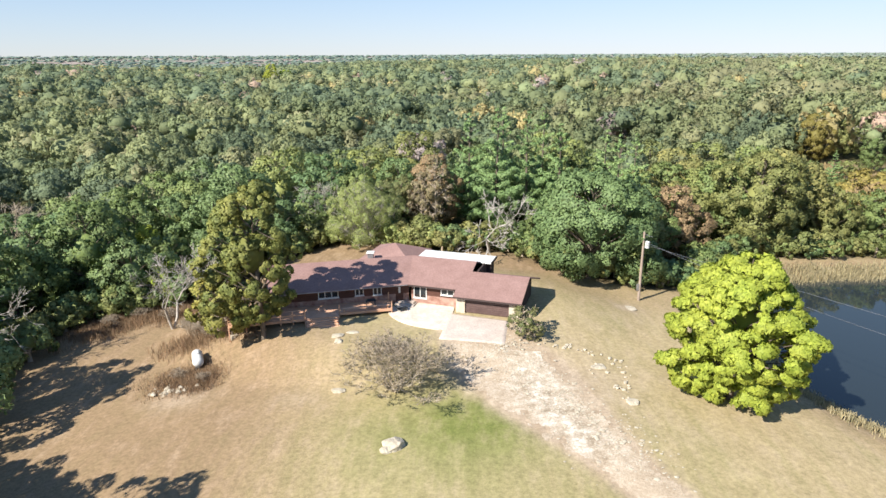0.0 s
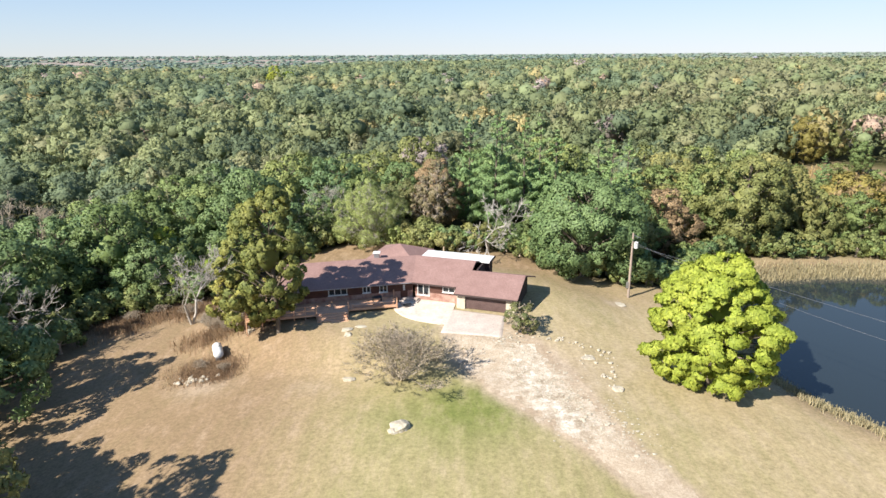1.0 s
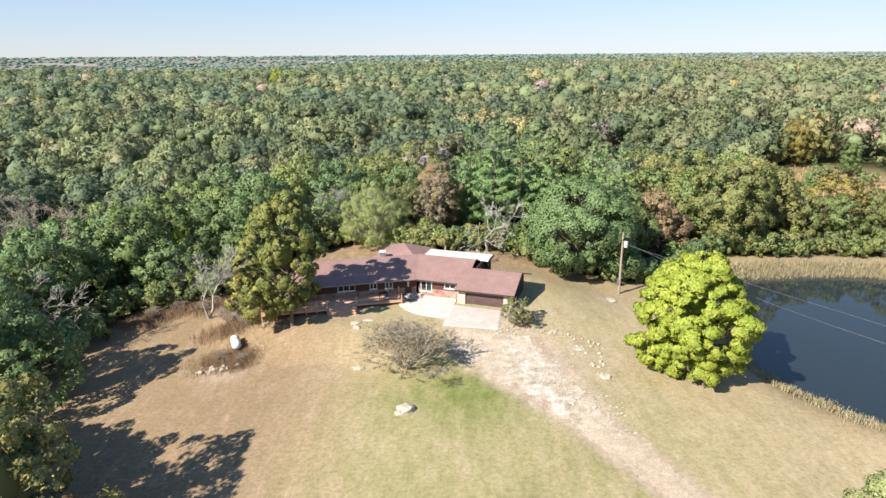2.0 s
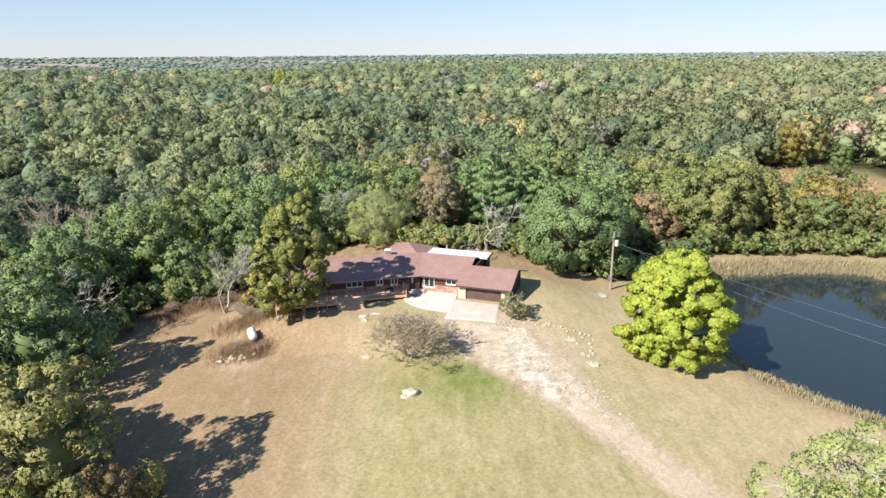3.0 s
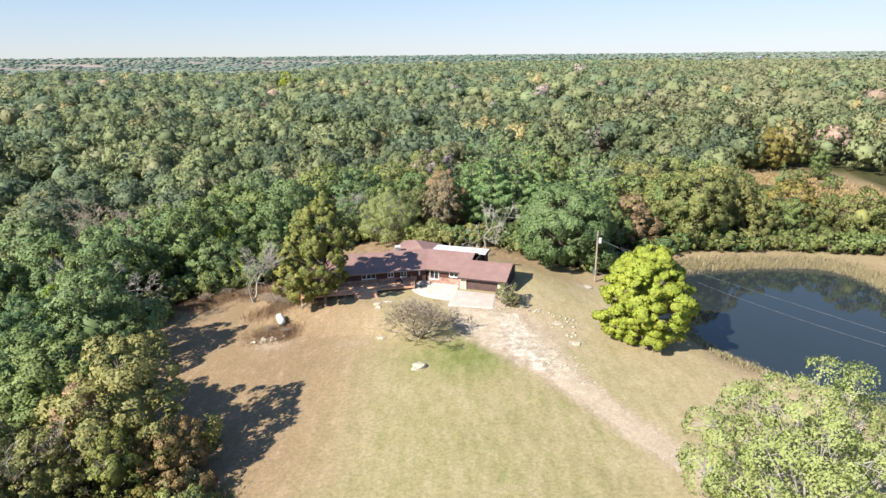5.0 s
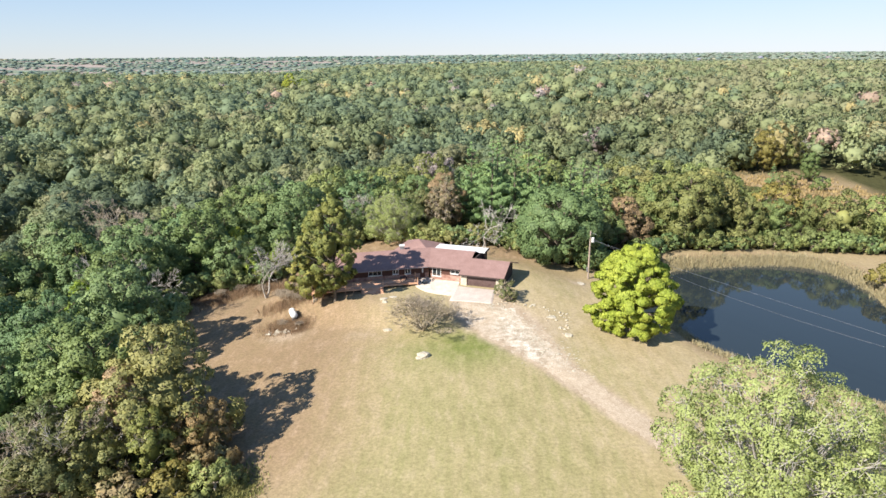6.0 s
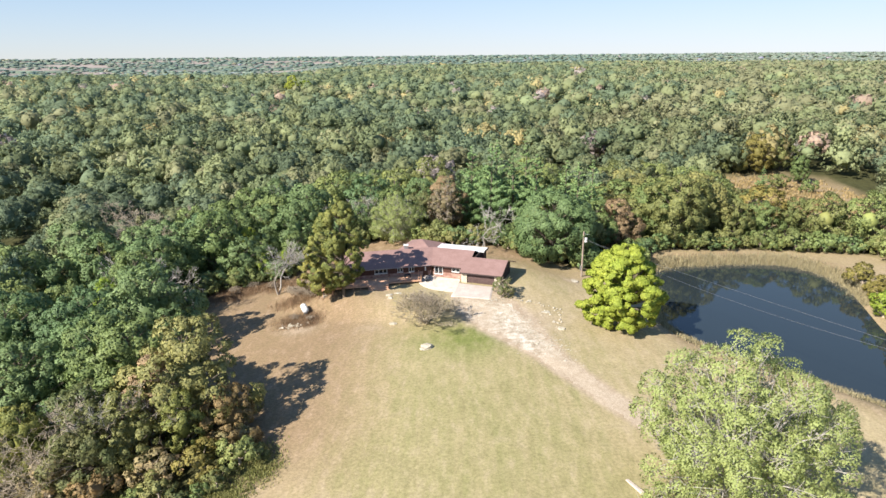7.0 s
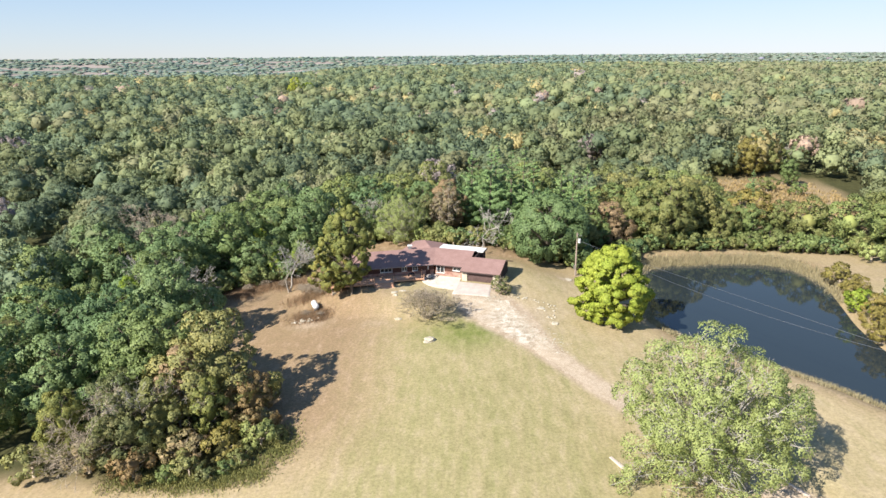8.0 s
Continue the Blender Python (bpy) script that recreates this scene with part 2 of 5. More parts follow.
def prism(bm, outline, axis_from, axis_to):
    """Extrude a closed outline of (y, z) from x = axis_from to axis_to."""
    a = [bm.verts.new((axis_from, y, z)) for y, z in outline]
    c = [bm.verts.new((axis_to, y, z)) for y, z in outline]
    k = len(outline)
    bm.faces.new(a[::-1])
    bm.faces.new(c)
    for i in range(k):
        bm.faces.new((a[i], a[(i + 1) % k], c[(i + 1) % k], c[i]))
    bmesh.ops.recalc_face_normals(bm, faces=bm.faces)
    return bm


def slab_poly(bm, pts, thick):
    """A plate under the given 3D outline."""
    top = [bm.verts.new(p) for p in pts]
    low = [bm.verts.new((p[0], p[1], p[2] - thick)) for p in pts]
    bm.faces.new(top)
    bm.faces.new(low[::-1])
    for i in range(len(pts)):
        j = (i + 1) % len(pts)
        bm.faces.new((top[i], low[i], low[j], top[j]))
    bmesh.ops.recalc_face_normals(bm, faces=bm.faces)
    return bm


class Tubes:
    """Collects tapered tubes into one mesh."""

    def __init__(self, sides=4):
        self.v, self.f, self.n = [], [], sides

    def add(self, p, q, r0, r1):
        p, q = np.asarray(p, float), np.asarray(q, float)
        d = q - p
        d /= np.linalg.norm(d) + 1e-9
        a = np.cross(d, (0.31, 0.2, 0.93) if abs(d[2]) < 0.9 else (1, 0, 0))
        a /= np.linalg.norm(a)
        c = np.cross(d, a)
        base = len(self.v)
        for o, r in ((p, r0), (q, r1)):
            for i in range(self.n):
                w = 6.28318 * i / self.n
                self.v.append(o + (a * math.cos(w) + c * math.sin(w)) * r)
        for i in range(self.n):
            j = (i + 1) % self.n
            self.f.append((base + i, base + j, base + self.n + j, base + self.n + i))

    def path(self, pts, radii):
        for i in range(len(pts) - 1):
            self.add(pts[i], pts[i + 1], radii[i], radii[i + 1])

    def mesh(self, name, material, smooth=True):
        return mesh_of(name, self.v, np.array(self.f), material, smooth)


# ================= trees =================
def cards(rng, c, nrm, size, long=1.25):
    """Small three-cornered leaf clumps at c, facing nrm."""
    k = len(c)
    nrm = nrm / (np.linalg.norm(nrm, axis=1, keepdims=True) + 1e-9)
    a = np.cross(nrm, rng.normal(size=(k, 3)))
    a /= np.linalg.norm(a, axis=1, keepdims=True) + 1e-9
    b_ = np.cross(nrm, a)
    s = (size * rng.uniform(0.6, 1.4, k))[:, None]
    tip = b_ * s * rng.uniform(0.5, 0.9, (k, 1)) + a * s * rng.uniform(-0.35, 0.35, (k, 1))
    v = np.stack([c - a * s * 0.5 * long - b_ * s * 0.3, c + a * s * 0.5 * long - b_ * s * 0.3, c + tip], 1).reshape(-1, 3)
    return v, np.arange(3 * k).reshape(k, 3)


def outward(nrm, d):
    """Turn the clumps' faces to the outside of their lobe."""
    return np.where((nrm * d).sum(-1, keepdims=True) < 0, nrm - 2 * d * (nrm * d).sum(-1, keepdims=True), nrm)


def ball(level):
    """Points and faces of a small unit ball."""
    bm = bmesh.new()
    bmesh.ops.create_icosphere(bm, subdivisions=level, radius=1.0)
    v = np.array([p.co[:] for p in bm.verts])
    f = np.array([[p.index for p in q.verts] for q in bm.faces])
    bm.free()
    return v, f


BALLS = {1: ball(1), 2: ball(2)}


def unit(a):
    return a / (np.linalg.norm(a, axis=-1, keepdims=True) + 1e-9)


def leaf_heap(rng, lobes, count, size, squash=0.8, up=0.25, loose=0.5, puffs=7, puff=0.42, gaps=0.0, core=0.5, level=2, crisp=0.34):
    """A crown: lobes (x, y, z, r) carry puffs, puffs carry leaf clumps, round a dense core. Gives points, faces, shading normals."""
    L = np.array(lobes, float)
    sc = np.array([1, 1, squash])
    mid = np.average(L[:, :3], axis=0, weights=L[:, 3] ** 2)
    if puffs:
        own = np.repeat(np.arange(len(L)), puffs)
        d = unit(rng.normal(size=(len(own), 3)) + 0.75 * unit((L[own, :3] - mid) * (1, 1, 0.7)) + (0, 0, 0.3))
        P = L[own, :3] + d * L[own, 3:] * 0.76 * sc
        R = L[own, 3] * puff * rng.uniform(0.6, 1.3, len(own))
        ok = rng.random(len(own)) >= gaps
        for x, y, z, r in L:
            ok &= (((P - (x, y, z)) / sc) ** 2).sum(1) > (0.6 * r) ** 2
        own, d, P, R = own[ok], d[ok], P[ok], R[ok]
    else:
        own, P, R = np.arange(len(L)), L[:, :3], L[:, 3]
        d = unit((P - mid) * (1, 1, 0.7))
    w = R ** 2
    j = rng.choice(len(P), int(count * 1.7), p=w / w.sum())
    e = unit(rng.normal(size=(len(j), 3)) + 0.55 * d[j] + (0, 0, up))
    c = P[j] + e * (R[j] * rng.uniform(0.72, 1.16, len(j)))[:, None] * (1, 1, 0.5 + 0.5 * squash)
    deep = np.zeros(len(c), bool)
    for p, r in zip(P, R):
        deep |= ((c - p) ** 2).sum(1) < (0.62 * r) ** 2
    if puffs:
        for x, y, z, r in L:
            deep |= (((c - (x, y, z)) / sc) ** 2).sum(1) < (0.72 * r) ** 2
    c, e, j = c[~deep][:count], e[~deep][:count], j[~deep][:count]
    nrm = unit(outward(e + loose * rng.normal(size=e.shape), e))
    v, f = cards(rng, c, nrm, size)
    shade = unit(0.5 * e + 0.28 * unit((c - L[own[j], :3]) / sc) + 0.5 * unit(c - mid + (0, 0, 0.2)) + crisp * nrm)
    n3 = np.repeat(shade, 3, axis=0)
    if core:
        bv, bf = BALLS[level]
        half = core * np.maximum(np.quantile(L[:, :3], 0.92, axis=0) - mid, mid - np.quantile(L[:, :3], 0.08, axis=0)) + core * 0.5 * L[:, 3].mean()
        cv = mid + bv * half * (1 + 0.10 * rng.normal(size=(len(bv), 1)))
        f = np.vstack([f, len(v) + bf])
        v = np.vstack([v, cv])
        n3 = np.vstack([n3, bv])
    return v, f, n3


def shaded(me, n3):
    """Give leaf clumps the shading of the puff that they belong to."""
    me.polygons.foreach_set("use_smooth", np.ones(len(me.polygons), bool))
    at_ = me.attributes.new("custom_normal", "FLOAT_VECTOR", "POINT")
    at_.data.foreach_set("vector", n3.astype(np.float32).ravel())
    return me


def broad_lobes(rng, h, r, low=0.25, count=22, lobe=0.36, point=0.0):
    """Lobes over an egg-shaped crown; low: where the crown begins, as a share of the height."""
    out = []
    lump = rng.uniform(0, 6.28)
    cz, hz_ = h * (0.5 + low / 2) * 0.97, h * (1 - low) / 2
    for i in range(count):
        t = (i + 0.5) / count
        zz = 1 - 1.85 * t
        ring = math.sqrt(max(0.0, 1 - zz * zz)) * (1 - point * max(0, zz))
        a = i * 2.39996 + rng.uniform(-0.4, 0.4)
        k = rng.uniform(0.52, 0.82)
        k *= 1 + 0.16 * math.sin(2 * a + 3 * zz + lump) + 0.10 * math.sin(3 * a - 2 * lump)
        out.append((r * ring * k * math.cos(a), r * ring * k * math.sin(a), cz + zz * hz_ * 0.74 + rng.uniform(-0.4, 0.4), r * lobe * rng.uniform(0.75, 1.25)))
    out.append((0, 0, cz, r * 0.5))
    return out


def vase_limbs(rng, h, r, stems):
    """A many-stemmed spreading tree: limbs that arch up and out, and the lobes strung along them."""
    tb, lobes = Tubes(5), []
    for i in range(stems):
        a = i * 2.39996 + rng.uniform(-0.3, 0.3)
        rho = math.sqrt((i + 0.5) / stems)
        rho = max(rho, 0.62) if i % 3 == 2 else rho
        low = i % 3 == 2
        end = np.array((r * rho * math.cos(a), r * rho * math.sin(a), h * (rng.uniform(0.10, 0.45) if low else (1 - 0.42 * rho ** 2) * rng.uniform(0.88, 1.02))))
        start = np.array((0.35 * math.cos(a), 0.35 * math.sin(a), h * rng.uniform(0.04, 0.16)))
        bow = start + (end - start) * 0.5 + np.array((0, 0, h * 0.07)) - np.array((end[0], end[1], 0)) * 0.12
        pts = [(1 - t) ** 2 * start + 2 * t * (1 - t) * bow + t * t * end for t in np.linspace(0, 1, 7)]
        tb.path(pts, [0.17, 0.15, 0.12, 0.09, 0.065, 0.045, 0.02])
        for t in (0.42, 0.55, 0.68, 0.8, 0.9, 1.0):
            p = (1 - t) ** 2 * start + 2 * t * (1 - t) * bow + t * t * end + rng.normal(size=3) * r * 0.05
            rr = r * 0.135 * rng.uniform(0.7, 1.25) * (1.15 - 0.25 * t)
            lobes.append((*p, rr))
            for _ in range(3):
                d = rng.normal(size=3) + (end - start) / np.linalg.norm(end - start) * 1.2
                d /= np.linalg.norm(d)
                tb.path([p - d * rr * 0.6, p + d * rr * 0.6, p + d * rr * 1.5 + rng.normal(size=3) * 0.1], [0.03, 0.022, 0.012])
    tb.path([(0, 0, -0.5), (0, 0, h * 0.05), (0, 0, h * 0.2)], [0.65, 0.5, 0.3])
    return tb, lobes


def skeleton_limbs(rng, lobes, h, r0, fork=0.3, sides=6):
    tb = Tubes(sides)
    top = max(z for _, _, z, _ in lobes)
    lean = rng.uniform(-0.02, 0.02, 2)
    trunk = [(lean[0] * z, lean[1] * z, z) for z in (-0.4, 0.25, h * fork, h * 0.5, top)]
    tb.path(trunk, [r0 * 1.5, r0 * 1.05, r0 * 0.85, r0 * 0.6, r0 * 0.15])
    for x, y, z, r in lobes:
        s = max(h * fork * 0.8, z - math.hypot(x, y) * rng.uniform(0.6, 0.9))
        s = min(s, top * 0.9)
        mid = (x * 0.5 + rng.uniform(-0.3, 0.3), y * 0.5 + rng.uniform(-0.3, 0.3), s + (z - s) * 0.62)
        tb.path([(lean[0] * s, lean[1] * s, s), mid, (x, y, z + r * 0.2)], [r0 * 0.38, r0 * 0.24, r0 * 0.08])
    return tb


def pine_lobes(rng, h, r):
    """Flat plumes along the boughs of a tall pine, uneven in reach, with air between the whorls."""
    out = []
    z = h * 0.12
    while z < h * 0.95:
        t = 1 - z / h
        reach = r * min(1.0, 1.3 * t ** 0.85) * rng.uniform(0.8, 1.1)
        k = max(3, int(4 * t + 2.5))
        a0 = rng.uniform(0, 6.28)
        for i in range(k):
            a = a0 + 6.283 * i / k + rng.uniform(-0.4, 0.4)
            rr = reach * rng.uniform(0.5, 1.15)
            z1 = z + rng.uniform(-0.025, 0.025) * h
            for q in (0.35, 0.62, 0.86, 1.05):
                out.append((rr * q * math.cos(a), rr * q * math.sin(a), z1 + rr * q * q * 0.34, max(0.28, (0.30 - 0.13 * q) * rr * rng.uniform(0.85, 1.2))))
        z += h * 0.082 * rng.uniform(0.8, 1.25)
    for q in (0.9, 0.94, 0.98):
        out.append((0, 0, h * q, 0.4))
    return out


def bare_limbs(rng, h, spread, r0, depth=5, stems=1, sides=3, droop=0.0, thin=0.014):
    """A leafless tree or bush, forking to twigs."""
    tb = Tubes(sides)

    def grow(p, d, ln, r, k):
        n_seg = 2
        for _ in range(n_seg):
            d2 = d + rng.normal(size=3) * 0.16 + np.array([0, 0, 0.06 - droop])
            d2 /= np.linalg.norm(d2)
            q = p + d2 * ln / n_seg
            tb.add(p, q, r, r * 0.8)
            p, d, r = q, d2, r * 0.8
        if k == 0:
            return
        for _ in range(3 if k > 1 else 4):
            d3 = d + rng.normal(size=3) * spread
            if droop < 0:
                d3[2] = max(d3[2], 0.16)
            d3 /= np.linalg.norm(d3)
            grow(p, d3, ln * rng.uniform(0.6, 0.85), max(r * 0.62, thin), k - 1)

    for s in range(stems):
        a = 6.283 * s / stems + rng.uniform(-0.4, 0.4)
        d = np.array([math.cos(a) * spread * 0.9, math.sin(a) * spread * 0.9, 1.0]) if stems > 1 else np.array([0, 0, 1.0])
        d /= np.linalg.norm(d)
        grow(np.array([0, 0, -0.2]), d, h * 0.3, r0, depth)
    return tb


ARCHETYPES = {}


def tree_kind(key, seed, kind, h, r, count=1500, size=0.55, leaf=None, bark=None, low=0.2, lobes=14, lobe=0.36, squash=0.8, up=0.25, trunk=0.25, point=0.0, twigs=0, lean=0.0, puffs=7, puff=0.42, gaps=0.0, core=0.42, sides=5, crisp=0.28):
    """Meshes of one tree, kept to be shared by others alike."""
    rng = np.random.default_rng(seed)
    if kind == "vase":
        tb, L = vase_limbs(rng, h, r, lobes)
    else:
        L = pine_lobes(rng, h, r) if kind == "pine" else broad_lobes(rng, h, r, low, lobes, lobe, point)
        L = [(x - lean * (1 - z / h), y, z, rr) for x, y, z, rr in L]
        tb = skeleton_limbs(rng, L if kind != "pine" else L[::9], h, trunk, sides=sides)
    for x, y, z, rr in L:
        for _ in range(twigs):
            d = rng.normal(size=3)
            d[2] = abs(d[2]) * 0.8 + 0.2
            d /= np.linalg.norm(d)
            p = np.array((x, y, z)) - d * rr * 0.3
            tb.path([p, p + d * rr * 0.8, p + d * rr * 1.35 + rng.normal(size=3) * 0.15], [0.05, 0.035, 0.015])
    v, f, n3 = leaf_heap(rng, L, count, size, squash, up, 0.5, puffs, puff, gaps, core, 2, crisp)
    ARCHETYPES[key] = (tb.mesh("trunk", bark or BARK), shaded(mesh_of("crown", v, f, leaf or LEAF_GREEN), n3))


def plant_tree(key, x, y, label, scale=1.0, turn=0.0, leaf=None, name="tree", group="", sink=0.0, tall=1.0):
    trunk, crown = ARCHETYPES[key]
    z = float(ground_z(x, y)) - sink
    ob = thing(name, Matrix.LocRotScale((x, y, z), Euler((0, 0, turn)), (scale, scale, scale * tall)), label, "tree" if "bush" not in name and "shrub" not in name else "bush", group)
    child("trunk", trunk, ob)
    c = child("crown", crown, ob)
    if leaf:
        c.material_slots[0].link = "OBJECT"
        c.material_slots[0].material = leaf
    return ob


def plant_bare(key, x, y, label, scale=1.0, turn=0.0, name="bare_tree", tall=1.0, group=""):
    z = float(ground_z(x, y))
    ob = thing(name, Matrix.LocRotScale((x, y, z), Euler((0, 0, turn)), (scale, scale, scale * tall)), label, "bush" if "bush" in name else "tree", group)
    child("trunk", ARCHETYPES[key][0], ob)
    return ob


# ================= ground =================
def spaced(lo, hi, step, far_lo, far_hi, grow=1.16):
    mid = list(np.arange(lo, hi + 1e-6, step))
    out, s, x = [], step, hi
    while x < far_hi:
        s *= grow
        x += min(s, 160.0)
        out.append(x)
    pre, s, x = [], step, lo
    while x > far_lo:
        s *= grow
        x -= min(s, 160.0)
        pre.append(x)
    return np.array(pre[::-1] + mid + out)


# the drive's middle line and half width, from the concrete apron to the open lawn
DRIVE = np.array([(3.2, 60.5), (5.2, 56.0), (7.6, 51.0), (10.2, 46.0), (12.6, 41.5), (15.6, 36.0), (18.8, 31.0), (23.0, 25.0), (29.0, 17.0), (37.0, 8.0), (48.0, -4.0)])
HALF = np.array([4.2, 5.2, 4.6, 3.6, 2.6, 2.2, 2.0, 1.9, 1.9, 1.9, 1.9])


def drive_cover(x, y):
    """1 in the middle of the drive, 0 at its edge, negative outside."""
    x, y = np.asarray(x, float), np.asarray(y, float)
    best = np.full(x.shape, -9.0)
    for i in range(len(DRIVE) - 1):
        (ax, ay), (bx, by) = DRIVE[i], DRIVE[i + 1]
        t = np.clip(((x - ax) * (bx - ax) + (y - ay) * (by - ay)) / ((bx - ax) ** 2 + (by - ay) ** 2), 0, 1)
        d = np.hypot(x - ax - t * (bx - ax), y - ay - t * (by - ay))
        w = HALF[i] + t * (HALF[i + 1] - HALF[i])
        best = np.maximum(best, 1 - d / w)
    return best


def ground_material():
    m, n, l, b = nodes_of("lawn_and_soil")

    def attr(name):
        a = n.new("ShaderNodeAttribute")
        a.attribute_name = name
        return a.outputs["Fac"]

    def breakup(fac, tex, amount):
        """fac pushed about by a texture, then sharpened."""
        k = n.new("ShaderNodeMath")
        k.operation = "MULTIPLY_ADD"
        l.new(tex, k.inputs[0])
        k.inputs[1].default_value = amount
        s = n.new("ShaderNodeMath")
        s.operation = "SUBTRACT"
        l.new(fac, s.inputs[0])
        s.inputs[1].default_value = amount * 0.5
        l.new(s.outputs[0], k.inputs[2])
        k.use_clamp = True
        return k.outputs[0]

    big = noise_at(n, l, 0.06, 5.0)
    mid = noise_at(n, l, 0.9, 5.0, stretch=(1.0, 0.4, 1.0))
    fine = noise_at(n, l, 2.6, 5.0, rough=0.8)
    streak = noise_at(n, l, 0.5, 3.0, stretch=(1.6, 0.16, 1.0))
    straw = ramp(n, [(0.25, (0.359, 0.286, 0.166)), (0.5, (0.423, 0.338, 0.204)), (0.8, (0.498, 0.403, 0.263))])
    l.new(mid.outputs[0], straw.inputs[0])
    green = ramp(n, [(0.25, (0.135, 0.165, 0.042)), (0.75, (0.235, 0.25, 0.08))])
    l.new(mid.outputs[0], green.inputs[0])
    tan = ramp(n, [(0.25, (0.224, 0.155, 0.091)), (0.75, (0.322, 0.226, 0.140))])
    l.new(mid.outputs[0], tan.inputs[0])
    col = mixed(n, l, straw.outputs[0], green.outputs[0], breakup(attr("green"), big.outputs[0], 0.7))
    col = mixed(n, l, col, green.outputs[0], breakup(attr("stripe"), streak.outputs[0], 0.9))
    col = mixed(n, l, col, tan.outputs[0], breakup(attr("tan"), mid.outputs[0], 0.9))
    dirt = ramp(n, [(0.25, (0.36, 0.27, 0.19)), (0.75, (0.52, 0.42, 0.32))])
    l.new(mid.outputs[0], dirt.inputs[0])
    col = mixed(n, l, col, dirt.outputs[0], breakup(attr("dirt"), mid.outputs[0], 0.8))
    floor_ = ramp(n, [(0.3, (0.05, 0.05, 0.022)), (0.7, (0.09, 0.09, 0.04))])
    l.new(mid.outputs[0], floor_.inputs[0])
    col = mixed(n, l, col, floor_.outputs[0], attr("wood"))
    co = n.new("ShaderNodeTexCoord")
    mp = n.new("ShaderNodeMapping")
    mp.inputs["Scale"].default_value = (1.0, 1.7, 0.0)
    l.new(co.outputs["Object"], mp.inputs[0])
    plots = n.new("ShaderNodeTexVoronoi")
    plots.inputs["Scale"].default_value = 0.0042
    l.new(mp.outputs[0], plots.inputs["Vector"])
    sep = n.new("ShaderNodeSeparateColor")
    l.new(plots.outputs["Color"], sep.inputs[0])
    # some distance haze is mixed into these field colours, greyed and cooled
    fields = ramp(n, [(0.0, (0.15, 0.18, 0.15)), (0.25, (0.17, 0.20, 0.16)), (0.40, (0.16, 0.20, 0.17)), (0.42, (0.30, 0.255, 0.23)), (0.84, (0.37, 0.31, 0.28)), (0.86, (0.22, 0.26, 0.19))])
    l.new(sep.outputs[0], fields.inputs[0])
    col = mixed(n, l, col, fields.outputs[0], attr("farm"))
    blades = ramp(n, [(0.3, (0.62, 0.62, 0.60)), (0.7, (1.16, 1.16, 1.14))])
    l.new(fine.outputs[0], blades.inputs[0])
    l.new(mixed(n, l, col, blades.outputs[0], 1.0, "MULTIPLY"), b.inputs["Base Color"])
    b.inputs["Roughness"].default_value = 0.95
    b.inputs["Specular IOR Level"].default_value = 0.1
    bumped(n, l, b, fine.outputs[0], 0.6, 0.06)
    return m


gx = spaced(-75, 100, 0.7, -4200, 4200)
gy = spaced(-5, 112, 0.7, -400, 4900)
GX, GY = np.meshgrid(gx, gy)
GZ = ground_z(GX, GY) + 0.03 * rough(GX, GY, 5.0, 2.0)
idx = np.arange(GX.size).reshape(GX.shape)
quads = np.stack([idx[:-1, :-1], idx[:-1, 1:], idx[1:, 1:], idx[1:, :-1]], -1).reshape(-1, 4)
ground_me = mesh_of("ground", np.stack([GX, GY, GZ], -1).reshape(-1, 3), quads, ground_material(), True)
fx, fy = GX.ravel(), GY.ravel()
fr = np.hypot(fx, fy)
woodiness = wooded(np.clip(fx, -300, 400), np.clip(fy, -300, 400))
cover = drive_cover(fx, fy)
layers = {
    "green": 0.42 * np.exp(-((fx - 1) / 8) ** 2 - ((fy - 46) / 6) ** 2) * 2.0 + 0.15 + 0.12 * ease(45, 15, fy) - 0.3 * ease(-8, -22, fx) - 0.18 * ease(12, 30, fx),
    "stripe": 0.22 * ease(55, 30, fy) * ease(-22, -10, fx) * ease(26, 12, fx),
    "tan": 0.95 * ease(-4, -21, fx) * ease(4, 26, fy) + 0.75 * ease(78, 88, fy) * ease(30, 10, fx) + 0.35 * ease(66, 76, fy) * ease(0, 14, fx) + 0.55 * ease(6.0, 1.0, np.abs(inside_dist(SHORE, fx, fy) + 3)) + 0.25 * (inside_dist(GLADE, fx, fy) > -6),
    "dirt": 1.1 * ease(-0.35, 0.25, cover) + 0.7 * np.exp(-((fx - 12) / 6) ** 2 - ((fy - 53) / 7) ** 2) + 0.8 * np.exp(-((fx - 22) / 1.6) ** 2 - ((fy - 72) / 1.3) ** 2) + 0.7 * np.exp(-((fx + 26) / 3) ** 2 - ((fy - 53) / 2) ** 2) + 0.45 * np.exp(-((fx + 14) / 2) ** 2 - ((fy - 51) / 1.2) ** 2),
    "wood": ease(-1, 4, woodiness) * ease(-300, -200, fy),
    "farm": ease(1300, 1600, fr) * ease(0.0, -0.08, fx / np.maximum(fy, 50)),
}
for key, val in layers.items():
    a = ground_me.attributes.new(key, "FLOAT", "POINT")
    a.data.foreach_set("value", np.clip(val, 0, 2).astype(np.float32))
ground = tagged(new("ground", ground_me), "dry mown lawn with straw and green patches, woodland floor beyond", "ground", kind="structure")

